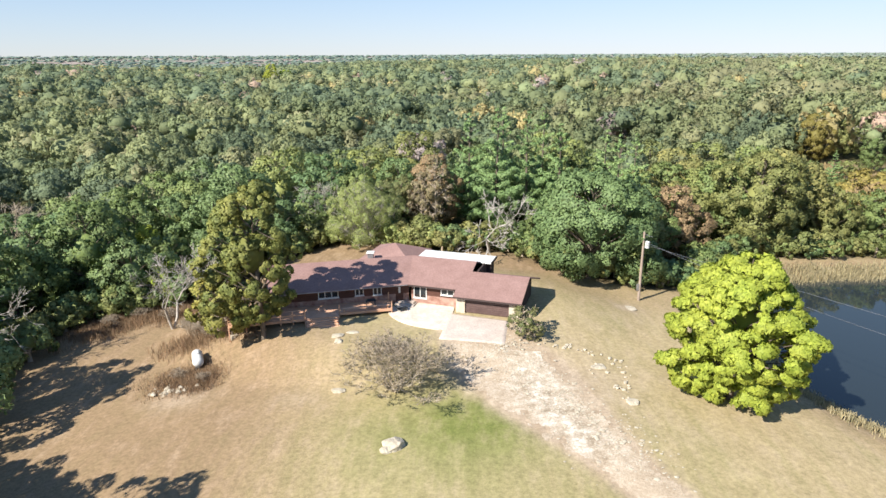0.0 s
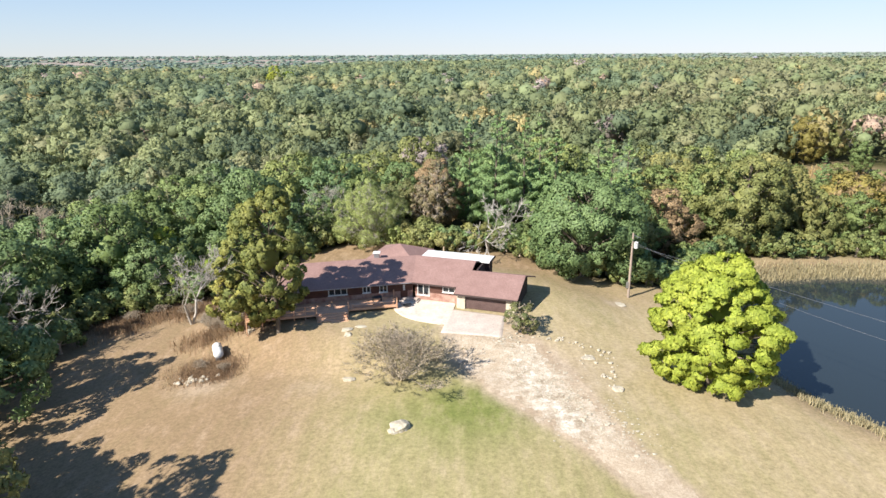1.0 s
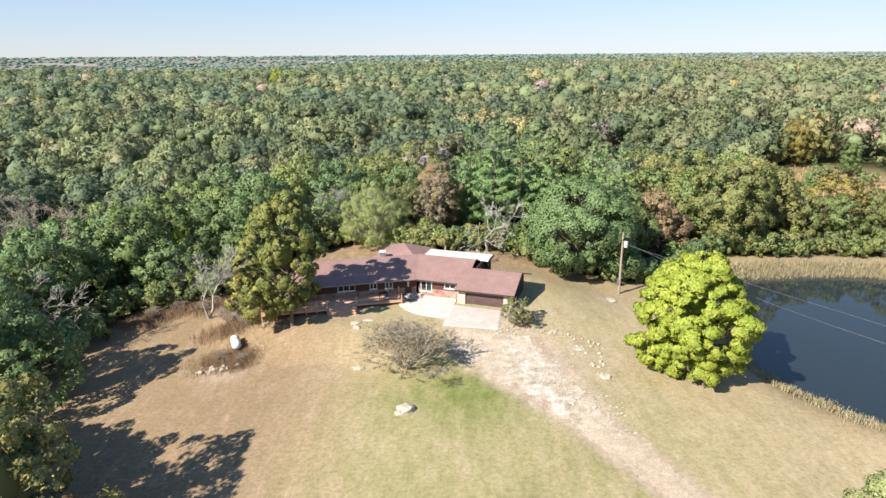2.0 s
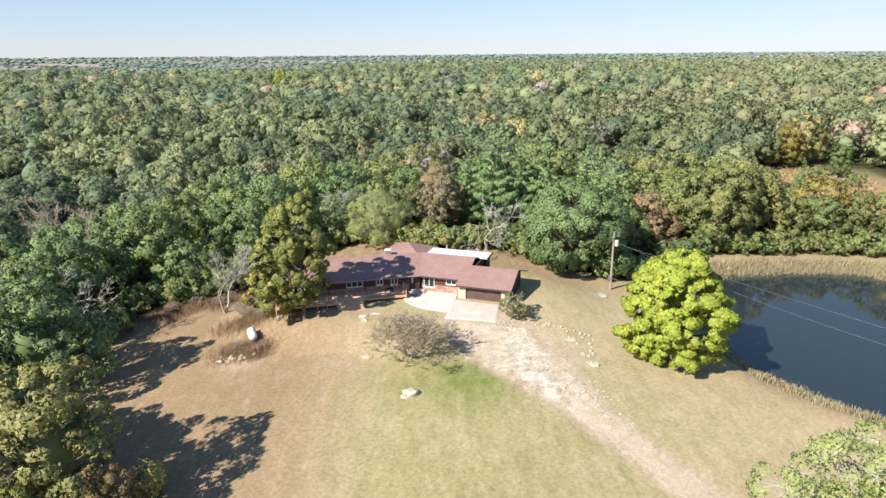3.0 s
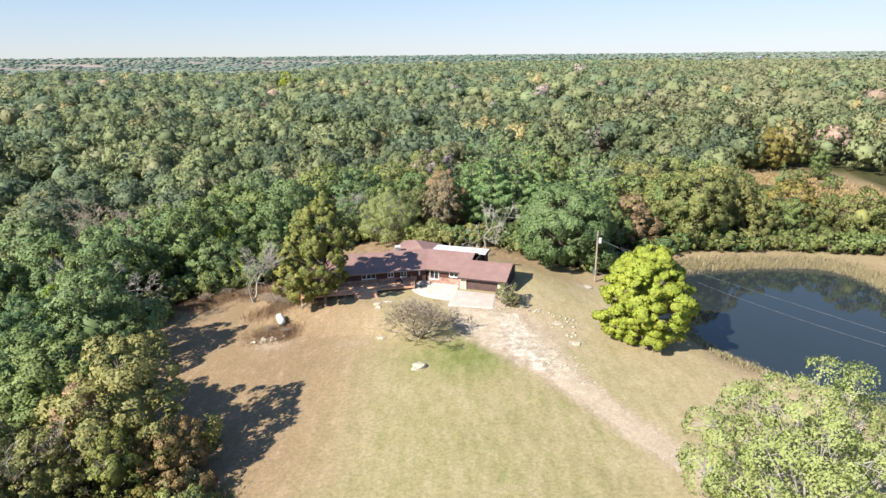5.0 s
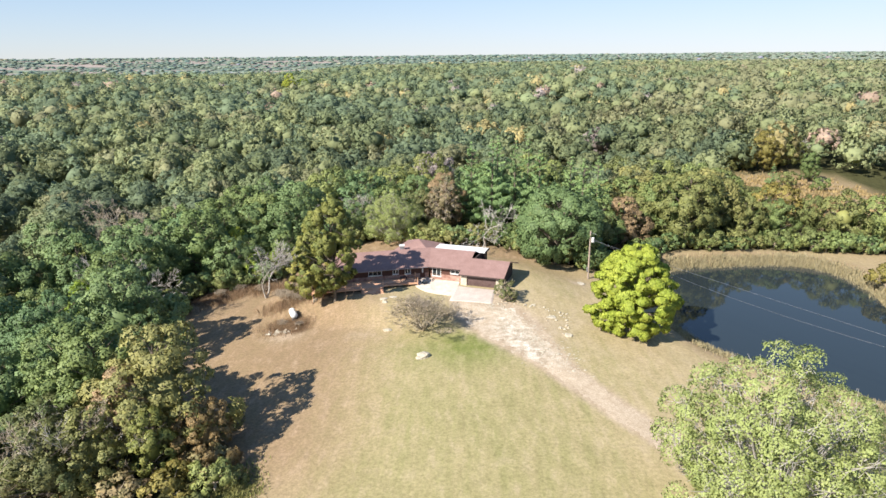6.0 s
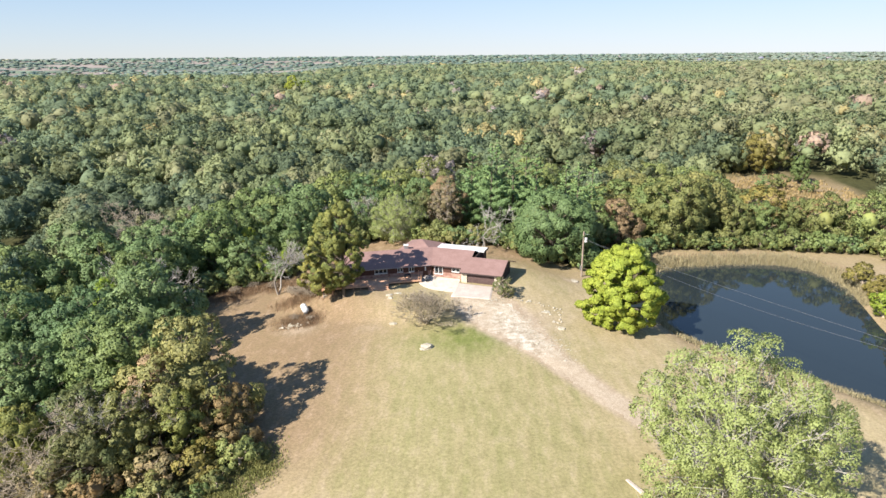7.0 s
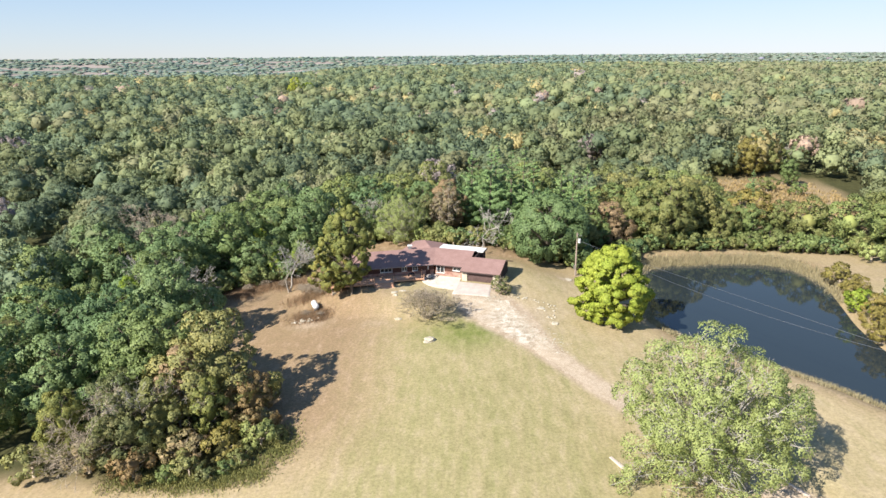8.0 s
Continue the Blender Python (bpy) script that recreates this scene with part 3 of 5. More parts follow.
# pond
pw = closed_curve(POND, 6)
bm = bmesh.new()
c0 = pw.mean(0)
ring = [bm.verts.new((c0[0] + (x - c0[0]) * 1.05, c0[1] + (y - c0[1]) * 1.05, WATER_Z)) for x, y in pw]
bm.faces.new(ring)
bmesh.ops.triangulate(bm, faces=bm.faces)
me = bpy.data.meshes.new("water")
bm.to_mesh(me)
bm.free()
me.materials.append(WATER)
tagged(new("water", me), "still dark blue pond water mirroring the trees", "pond", kind="structure")

# drive: bleached broken gravel, ragged at the edges
rng = np.random.default_rng(5)
dx, dy = np.meshgrid(np.arange(-3, 50, 0.35), np.arange(-5, 62, 0.35))
keep = drive_cover(dx, dy) + 0.22 * rough(dx, dy, 2.3, 1.0) + 0.18 * rough(dx, dy, 0.9, 4.0) > 0.10
keep &= dy < 59.2 - 0.11 * (dx + 1.35)
di = np.arange(dx.size).reshape(dx.shape)
k4 = keep[:-1, :-1] & keep[:-1, 1:] & keep[1:, 1:] & keep[1:, :-1]
dq = np.stack([di[:-1, :-1], di[:-1, 1:], di[1:, 1:], di[1:, :-1]], -1)[k4]
used, inv = np.unique(dq, return_inverse=True)
jx = dx.ravel()[used] + rng.uniform(-0.09, 0.09, len(used))
jy = dy.ravel()[used] + rng.uniform(-0.09, 0.09, len(used))
m, n, l, b = nodes_of("bleached_gravel")
g1 = noise_at(n, l, 0.95, 6.0, rough=0.7)
rub = ramp(n, [(0.36, (0.30, 0.24, 0.17)), (0.45, (0.46, 0.38, 0.29)), (0.54, (0.58, 0.50, 0.41)), (0.60, (0.74, 0.68, 0.60))])
l.new(g1.outputs[0], rub.inputs[0])
g2 = noise_at(n, l, 5.0, 4.0, rough=0.8)
pale = ramp(n, [(0.35, (0.7, 0.68, 0.64)), (0.65, (1.08, 1.08, 1.08))])
l.new(g2.outputs[0], pale.inputs[0])
far_dirt = ramp(n, [(0.3, (0.41, 0.32, 0.225)), (0.7, (0.55, 0.45, 0.345))])
l.new(g1.outputs[0], far_dirt.inputs[0])
pa = n.new("ShaderNodeAttribute")
pa.attribute_name = "pale"
l.new(mixed(n, l, mixed(n, l, far_dirt.outputs[0], rub.outputs[0], pa.outputs["Fac"]), pale.outputs[0], 1.0, "MULTIPLY"), b.inputs["Base Color"])
b.inputs["Roughness"].default_value = 0.95
bumped(n, l, b, g2.outputs[0], 0.7, 0.06)
GRAVEL = m
road_me = mesh_of("road", np.stack([jx, jy, ground_z(jx, jy) + 0.03 * rough(jx, jy, 5.0, 2.0) + 0.025], -1), inv.reshape(-1, 4), GRAVEL, True)
pal = road_me.attributes.new("pale", "FLOAT", "POINT")
pal.data.foreach_set("value", (ease(38, 44, jy) * (0.22 + 0.78 * np.exp(-((jx - np.interp(jy, (42, 50, 58), (10.6, 8.6, 8.0))) / 2.1) ** 2))).astype(np.float32))
tagged(new("road", road_me), "bleached gravel and dirt drive with patchy edges", "driveway", kind="structure")

# ================= house =================
# garage wing frame: x along the front eave, y back
U = math.atan2(-2.38, 7.47)
WING = Matrix.Translation((0.40, 66.37, 0)) @ Matrix.Rotation(U, 4, "Z")
LU = math.atan2(0.232, 0.973)
LEFT = Matrix.Translation((-4.73, 69.3, 0)) @ Matrix.Rotation(LU, 4, "Z")
E0, K = 1.95, 0.33
house = thing("house", Matrix.Identity(4), "low ranch house with brown shingle roof, brick and dark siding", "house")


def under(name, bm, material, m, label="", parent=None):
    ob = part(name, bm, material, parent or house, label)
    ob.matrix_local = m
    return ob


def zr(v):
    return E0 + K * v


# roof planes as thin plates
RID, GRID = 6.6, 4.65
# where the two wings' ridges and eaves meet, in the garage wing's frame
inv_w = WING.inverted()
val_w = inv_w @ Vector((-4.73, 69.3, 0))
left_dir = (inv_w.to_3x3() @ (LEFT.to_3x3() @ Vector((1, 0, 0))))
left_back = (inv_w.to_3x3() @ (LEFT.to_3x3() @ Vector((0, 1, 0))))
eave_v = 1.2
corner = Vector((val_w.x, eave_v))
# the mitre between the wings runs along the bisector
bis = (Vector((left_back.x, left_back.y)) + Vector((0, 1))).normalized()
run = (RID - eave_v) / bis.y
ridge_bend = corner + bis * run
back_bend = corner + bis * run * 2
LEN = 16.5
ld = Vector((left_dir.x, left_dir.y))


def at(p, z):
    return (p.x, p.y, z)


zt, ze = zr(RID), zr(eave_v)
r_end = 1.0
T = 0.16
under("roof", slab_poly(bmesh.new(), [at(corner, ze), (0.0, eave_v, ze), (0.0, GRID, zr(GRID)), (r_end, GRID, zr(GRID)), (r_end, RID, zt), at(ridge_bend, zt)], T), ROOF, WING, "brown shingle roof slope")
under("roof", slab_poly(bmesh.new(), [(r_end, RID, zt), (r_end, 2 * RID - eave_v, ze), at(back_bend, ze), at(ridge_bend, zt)], T), ROOF, WING)
under("roof", slab_poly(bmesh.new(), [at(corner - ld * LEN, ze), at(corner, ze), at(ridge_bend, zt), at(ridge_bend - ld * (LEN + 0.4), zt)], T), ROOF, WING)
under("roof", slab_poly(bmesh.new(), [at(back_bend, ze), at(back_bend - ld * (LEN + 0.8), ze), at(ridge_bend - ld * (LEN + 0.4), zt), at(ridge_bend, zt)], T), ROOF, WING)
under("roof", slab_poly(bmesh.new(), [(0.0, 0, E0), (7.84, 0, E0), (7.84, GRID, zr(GRID)), (0.0, GRID, zr(GRID))], T), ROOF, WING, "garage roof slope")
under("roof", slab_poly(bmesh.new(), [(r_end + 0.02, GRID, zr(GRID)), (7.84, GRID, zr(GRID)), (8.3, 9.2, E0), (r_end + 0.02, 9.2, E0)], T), ROOF, WING)
# rear hip
hp = inv_w @ Vector((-6.89, 78.1, 0))
HW, HZ, K2 = 3.7, 4.8, 0.42
for a in range(4):
    c, s = math.cos(a * math.pi / 2), math.sin(a * math.pi / 2)
    pts = [(hp.x + c * i - s * j, hp.y + s * i + c * j) for i, j in ((-HW, -HW), (HW, -HW))]
    under("roof", slab_poly(bmesh.new(), [(pts[0][0], pts[0][1], HZ - K2 * HW), (pts[1][0], pts[1][1], HZ - K2 * HW), (hp.x, hp.y, HZ)], T), ROOF, WING, "hipped rear roof" if a == 0 else "")
# flat white rear roof with its edge
under("flat_roof", box(bmesh.new(), -7.2, 2.35, 8.3, 11.2, 3.34, 3.54, 0.03), WHITEROOF, WING, "white flat membrane roof")
under("fascia", box(bmesh.new(), 2.36, 2.42, 8.1, 11.25, 3.30, 3.64), DARKWALL, WING, "dark roof edge board")
# the dark colour of these walls carries the shade under the flat roof
under("wall", box(bmesh.new(), -7.0, 1.6, 10.2, 10.4, -0.3, 3.42), DARKWALL, WING)
under("wall", box(bmesh.new(), 1.4, 1.6, 5.4, 10.2, -0.3, 3.42), DARKWALL, WING)
under("wall", box(bmesh.new(), 1.6, 2.2, 9.0, 10.4, -0.3, 3.42), DARKWALL, WING)
# fascia boards under the front eaves
under("fascia", box(bmesh.new(), -0.03, 7.87, -0.04, 0.0, E0 - 0.22, E0 - 0.02), DARKWALL, WING)
under("fascia", box(bmesh.new(), corner.x, -0.02, eave_v - 0.04, eave_v, ze - 0.22, ze - 0.02), DARKWALL, WING)

# walls
def gable(bm, y0, y1, ridge, wall_top, x0, x1, base=-0.6):
    return prism(bm, [(y0, base), (y1, base), (y1, wall_top), (ridge, wall_top + K * (ridge - y0)), (y0, wall_top)], x0, x1)


under("wall", gable(bmesh.new(), 0.65, 8.55, 4.6, E0 + 0.02, 7.15, 7.35), DARKWALL, WING, "dark garage side wall")
under("wall", box(bmesh.new(), 0.4, 7.35, 8.35, 8.55, -0.6, E0), DARKWALL, WING)
under("wall", box(bmesh.new(), 0.2, 0.4, 0.65, 5.0, -0.3, 2.0), CREAM, WING)
GD0, GD1 = 1.25, 6.33
under("pillar", box(bmesh.new(), 0.2, GD0, 0.6, 0.85, -0.3, 1.98, 0.01), CREAM, WING, "cream brick garage pillar")
under("pillar", box(bmesh.new(), GD1, 7.35, 0.6, 0.85, -0.3, 1.98, 0.01), CREAM, WING)
under("lintel", box(bmesh.new(), GD0, GD1, 0.66, 0.85, 1.88, 2.06), DARKWALL, WING)
gd = under("garage_door", box(bmesh.new(), GD0, GD1, 0.82, 0.86, -0.12, 1.88), GARDOOR, WING, "closed brown panelled garage door")
for i in range(8):
    z0 = -0.1 + i * 0.247
    p = part("panel", box(bmesh.new(), GD0 + 0.04, GD1 - 0.04, 0.775, 0.82, z0 + 0.03, z0 + 0.225, 0.015), GARDOOR, gd)
for x in (0.75, 6.8):
    lamp = under("wall_lamp", box(bmesh.new(), x - 0.07, x + 0.07, 0.45, 0.6, 1.5, 1.75, 0.02), BLACK, WING, "small black wall lamp")
# main wing front wall: brick below, siding above
wv = eave_v + 0.65
under("wall", box(bmesh.new(), corner.x + 0.1, 0.2, wv, wv + 0.2, 0.95, 2.5), SIDING, WING, "dark red board siding")
brick_wall = under("wall", box(bmesh.new(), corner.x + 0.1, 0.2, wv - 0.02, wv + 0.2, -0.3, 0.95), BRICKFACE, WING, "weathered red brick wall base")


def window(m, x0, x1, z0, z1, panes, y=-0.04):
    w = under("window", box(bmesh.new(), x0, x1, y + 0.02, y + 0.05, z0, z1), GLASS, m, "white framed window")
    fw = 0.09
    for a in ((x0, x1, z0, z0 + fw), (x0, x1, z1 - fw, z1), (x0, x0 + fw, z0 + fw, z1 - fw), (x1 - fw, x1, z0 + fw, z1 - fw)):
        part("frame", box(bmesh.new(), a[0], a[1], y - 0.05, y + 0.03, a[2], a[3], 0.006), WHITE, w)
    for i in range(1, panes):
        xm = x0 + (x1 - x0) * i / panes
        part("mullion", box(bmesh.new(), xm - 0.045, xm + 0.045, y - 0.04, y + 0.03, z0 + fw, z1 - fw, 0.006), WHITE, w)
    part("sill", box(bmesh.new(), x0 - 0.08, x1 + 0.08, y - 0.12, y + 0.02, z0 - 0.07, z0, 0.01), WHITE, w)
    return w


def on_wall(m, y):
    return m @ Matrix.Translation((0, y, 0))


window(on_wall(WING, wv), -5.35, -3.75, 0.55, 2.05, 2)
window(on_wall(WING, wv), -2.0, -0.4, 1.25, 2.0, 2)
under("wall", box(bmesh.new(), -LEN + 0.6, 0.15, 0.65, 0.85, -0.6, 2.5), SIDING, LEFT, "dark red board siding")
under("wall", gable(bmesh.new(), 0.65, 10.2, 5.4, 2.3, -LEN + 0.5, -LEN + 0.7, -1.4), SIDING, LEFT)
under("wall", box(bmesh.new(), -LEN + 0.6, -2.0, 10.0, 10.2, -1.4, 2.4), SIDING, LEFT)
under("wall", box(bmesh.new(), -LEN + 0.62, 0.1, 0.62, 0.648, -0.5, 1.05), BRICKFACE, LEFT, "weathered red brick wall base")
under("gutter", box(bmesh.new(), -LEN, -0.1, -0.10, -0.005, ze - 0.11, ze - 0.03, 0.02), METAL, LEFT, "pale eaves gutter")
for x0, x1, z0, pn in ((-10.4, -8.1, 1.2, 3), (-6.2, -5.2, 1.2, 2), (-4.1, -3.1, 1.1, 2), (-15.4, -13.6, 1.2, 2)):
    window(on_wall(LEFT, 0.65), x0, x1, z0, 2.05, pn)
# entrance nook at the bend
door = under("front_door", box(bmesh.new(), -1.45, -0.55, 0.58, 0.66, 0.0, 2.05, 0.01), SIDING, LEFT, "dark wooden front door")
part("door_light", box(bmesh.new(), -1.12, -0.88, 0.55, 0.58, 1.15, 1.9, 0.01), WHITE, door, "pale narrow door light")
# floor of the house, closes it below
under("foundation", box(bmesh.new(), -LEN + 0.7, 0.0, 0.9, 10.0, -1.5, -0.12), CONCRETE, LEFT)
# metal flue behind the ridge
fl = thing("chimney", Matrix.Translation((-9.75, 74.9, 3.2)), "grey metal chimney box with a pale cap behind the ridge", "chimney")
box_part("flue", (-0.35, 0.35, -0.35, 0.35, 0.0, 1.25), METAL, fl, bevel=0.03)
box_part("cap", (-0.48, 0.48, -0.48, 0.48, 1.25, 1.37), WHITE, fl, "pale sheet cap", 0.02)

# ================= deck =================
deck = thing("deck", LEFT, "red cedar deck with slatted railing and wide steps", "deck")
DZ = 0.45
F1, F2 = -3.1, -2.3


def deck_piece(x0, x1, y0):
    nb = int((0.6 - y0) / 0.145)
    for i in range(nb):
        y = y0 + i * 0.145
        box_part("board", (x0, x1, y, y + 0.135, DZ - 0.04, DZ), DECKWOOD, deck, bevel=0.0)
    box_part("rim", (x0, x1, y0 - 0.045, y0 - 0.004, DZ - 0.27, DZ - 0.002), DECKWOOD, deck)


deck_piece(-20.0, -8.3, F1)
deck_piece(-8.29, -2.3, F2)
xs = [-20.0, -18.2, -16.4, -14.6, -13.3, -12.0]


def post(x, y, top):
    g = float(ground_z(*(LEFT @ Vector((x, y, 0))).xy))
    box_part("post", (x - 0.06, x + 0.06, y - 0.06, y + 0.06, g - 0.2, top), DECKWOOD, deck)


def rail(a, b_, y, posts):
    for x in posts:
        post(x, y, DZ + 0.98)
    box_part("top_rail", (a, b_, y - 0.07, y + 0.07, DZ + 0.98, DZ + 1.02), DECKWOOD, deck)
    box_part("mid_rail", (a, b_, y - 0.10, y - 0.062, DZ + 0.42, DZ + 0.54), DECKWOOD, deck)


rail(-20.05, -11.95, F1 + 0.08, xs)
for x, y in ((-8.25, F2 + 0.06), (-2.36, F2 + 0.06), (-2.36, 0.3)):
    post(x, y, DZ + 0.98)
box_part("bench_seat", (-7.9, -2.6, F2 + 0.05, F2 + 0.42, DZ + 0.38, DZ + 0.43), DECKWOOD, deck)
for x in (-7.7, -5.2, -2.8):
    box_part("bench_leg", (x - 0.05, x + 0.05, F2 + 0.12, F2 + 0.34, DZ, DZ + 0.38), DECKWOOD, deck)
steps = thing("steps", LEFT, "four broad cedar steps down from the deck", "steps")
for i in range(4):
    z = DZ - 0.15 * (i + 1)
    box_part("tread", (-11.9, -8.5, F1 - 0.06 - 0.36 * (i + 1), F1 - 0.05 - 0.36 * i, z - 0.05, z), DECKWOOD, steps)
    box_part("riser", (-11.9, -8.5, F1 - 0.08 - 0.36 * i, F1 - 0.055 - 0.36 * i, z - 0.02, z + 0.10), DECKWOOD, steps)
for x in (-11.98, -8.42):
    bm = prism(bmesh.new(), [(F1 - 0.05, DZ - 0.02), (F1 - 1.5, DZ - 0.62), (F1 - 1.5, DZ - 0.85), (F1 - 0.05, DZ - 0.85)], x - 0.03, x + 0.03)
    part("stringer", bm, DECKWOOD, steps)

# ================= paving =================
def paved(name, outline, material, label, thick=0.25, z=None):
    bm = bmesh.new()
    zz = [min(-0.02, float(ground_z(x, y)) + 0.08) if z is None else z for x, y in outline]
    slab_poly(bm, [(x, y, h) for (x, y), h in zip(outline, zz)], thick)
    me = bpy.data.meshes.new(name)
    bm.to_mesh(me)
    bm.free()
    me.materials.append(material)
    return tagged(new(name, me), label, "paving", kind="structure")


av, aq = [], 22
for i in range(aq + 1):
    for j in range(aq + 1):
        u, w = i / aq, j / aq
        x = (1 - u) * (1 - w) * -1.35 + u * (1 - w) * 5.9 + u * w * 6.75 + (1 - u) * w * -0.1
        y = (1 - u) * (1 - w) * 59.4 + u * (1 - w) * 58.6 + u * w * 64.3 + (1 - u) * w * 66.7
        edge = i in (0, aq) or j in (0, aq)
        av.append((x, y, float(ground_z(x, y)) + (-0.25 if edge else 0.10)))
af = [(i * (aq + 1) + j, (i + 1) * (aq + 1) + j, (i + 1) * (aq + 1) + j + 1, i * (aq + 1) + j + 1) for i in range(aq) for j in range(aq)]
tagged(new("apron", mesh_of("apron", av, np.array(af), CONCRETE)), "sun-bleached concrete apron before the garage door", "paving", kind="structure")
patio = [tuple(p) for p in closed_curve([(-6.9, 66.6), (-5.2, 63.9), (-2.6, 62.4), (-0.3, 62.2), (0.4, 66.4), (0.1, 68.6), (-4.6, 70.0), (-6.0, 69.3)], 5)]
paved("pavement", patio, PATIO, "pale gravel forecourt beside the entrance", 0.3)

# table on the deck, chair and boards on the forecourt
table = thing("deck_table", LEFT @ Matrix.Translation((-4.6, -0.9, DZ)), "dark slatted outdoor table on the deck", "table")
for k in range(6):
    box_part("slat", (-0.6, 0.6, -0.42 + k * 0.14, -0.30 + k * 0.14, 0.68, 0.71), BLACK, table)
for x in (-0.5, 0.5):
    for y in (-0.35, 0.35):
        box_part("leg", (x - 0.035, x + 0.035, y - 0.035, y + 0.035, 0.0, 0.68), BLACK, table)
chair = thing("lounge_chair", Matrix.Translation((-5.6, 67.0, -0.10)) @ Matrix.Rotation(0.5, 4, "Z"), "dark folding lounge chair on the gravel forecourt", "chair")
box_part("seat", (-0.3, 0.9, -0.3, 0.3, 0.30, 0.34), BLACK, chair)
bk = box_part("backrest", (-0.02, 0.02, -0.3, 0.3, 0.0, 0.8), BLACK, chair)
bk.matrix_local = Matrix.Translation((-0.3, 0, 0.32)) @ Matrix.Rotation(-0.6, 4, "Y")
for x in (-0.25, 0.8):
    for y in (-0.27, 0.27):
        box_part("leg", (x - 0.02, x + 0.02, y - 0.02, y + 0.02, 0.0, 0.30), METAL, chair)
ramp_ob = thing("entrance_step", WING @ Matrix.Translation((-6.0, 0.9, -0.10)), "pale concrete step slabs before the entrance", "step")
box_part("lower_slab", (-1.3, 1.1, -0.55, 0.75, 0.0, 0.16), CONCRETE, ramp_ob, bevel=0.02)
box_part("upper_slab", (-1.1, 0.9, -0.05, 0.74, 0.165, 0.32), CONCRETE, ramp_ob, bevel=0.02)

# ================= yard things =================
def boulder(x, y, r, label, seed, flat=0.6, material=STONE, name="boulder", group="", long=1.0, turn=0.0, up=0.15):
    rng = np.random.default_rng(seed)
    bm = bmesh.new()
    bmesh.ops.create_icosphere(bm, subdivisions=4 if r > 0.7 else 3, radius=r)
    facets = [(Vector(q).normalized(), rng.uniform(0.72, 1.0)) for q in rng.normal(size=(16, 3))] + [(Vector(q), 0.9) for q in ((1, 0, 0), (-1, 0, 0), (0, 1, 0), (0, -1, 0), (0, 0, 1), (0, 0, -1))]
    for v in bm.verts:
        d = v.co.normalized()
        k = min(1.0 / max(0.2, d.dot(f)) * w for f, w in facets if d.dot(f) > 0.2) if r > 0.4 else 1.0
        k = min(k, 1.35) * (1 + 0.16 * noise.noise(d * 1.3 + Vector((seed * 3.1, 0, 0))) + 0.08 * noise.noise(d * 4.2 + Vector((0, seed * 1.7, 0))))
        v.co = Vector((d.x * r * k * long, d.y * r * k, d.z * r * k * flat))
    me = bpy.data.meshes.new(name)
    bm.to_mesh(me)
    bm.free()
    me.materials.append(material)
    ob = new(name, me)
    ob.matrix_world = Matrix.Translation((x, y, float(ground_z(x, y)) + r * flat * up)) @ Matrix.Rotation(turn, 4, "Z")
    return tagged(ob, label, "rock", group)


boulder(-4.3, 42.9, 0.8, "large pale limestone boulder lying on the lawn", 3, 0.65, long=1.25, turn=0.6)
boulder(-5.0, 42.3, 0.5, "smaller tan boulder leaning on the large one", 8, 0.6, turn=0.2)
boulder(-10.2, 51.9, 0.5, "flat pale stone beside the bare bush", 11, 0.5, long=1.5)
boulder(-11.6, 60.5, 0.5, "flat pale stepping rock by the deck steps", 13, 0.35, long=1.4)
boulder(-11.4, 59.2, 0.45, "cracked pale rock on the lawn", 14, 0.6)
boulder(-10.2, 61.3, 0.38, "thin pale stepping stone in the grass", 15, 0.3, long=1.8)
boulder(-23.2, 62.4, 0.5, "pale stone under the deck's end", 16, 0.6)

# stones of the tumbled garden wall
stone_rng = np.random.default_rng(21)
stone_meshes = []
for s in range(6):
    bm = bmesh.new()
    bmesh.ops.create_icosphere(bm, subdivisions=1, radius=0.5)
    for v in bm.verts:
        d = v.co.normalized()
        v.co = Vector((d.x * 0.6, d.y * 0.45, d.z * 0.32)) * (1 + 0.35 * noise.noise(d * 1.8 + Vector((s * 5.0, 0, 0))))
    me = bpy.data.meshes.new("stone")
    bm.to_mesh(me)
    bm.free()
    me.materials.append(STONE)
    stone_meshes.append(me)
wall_line = [((6.6, 59.4), (8.4, 58.8), 9, 0.5), ((9.2, 59.5), (13.6, 59.3), 22, 0.25), ((14.2, 58.6), (16.9, 58.3), 12, 0.3), ((15.4, 57.2), (17.2, 56.2), 14, 0.8), ((17.4, 58.0), (15.9, 49.8), 24, 0.25), ((13.4, 55.2), (15.4, 54.6), 9, 0.4), ((15.0, 52.3), (16.0, 52.1), 5, 0.2)]
bed = thing("garden_wall", Matrix.Translation((13, 56, -1.3)), "tumbled pale stones outlining an old garden bed", "stone wall")
for (ax, ay), (bx, by), cnt, jit in wall_line:
    for i in range(int(cnt * 0.72)):
        t = stone_rng.uniform(0, 1)
        x, y = ax + (bx - ax) * t + stone_rng.normal() * (jit + 0.16), ay + (by - ay) * t + stone_rng.normal() * (jit + 0.16)
        s = stone_rng.uniform(0.16, 0.44)
        ob = child("stone", stone_meshes[i % 6], bed)
        ob.matrix_local = Matrix.Translation((x - 13, y - 56, float(ground_z(x, y)) + 0.05 + 1.3)) @ Matrix.LocRotScale((0, 0, 0), Euler((stone_rng.uniform(-0.3, 0.3), 0, stone_rng.uniform(0, 6.28))), (s, s, s))
boulder(14.6, 56.2, 0.62, "flat pale slab in the old garden bed", 31, 0.18, long=1.3)
boulder(16.2, 49.6, 0.6, "long pale stone at the end of the garden wall", 32, 0.35, long=1.0, turn=1.2)
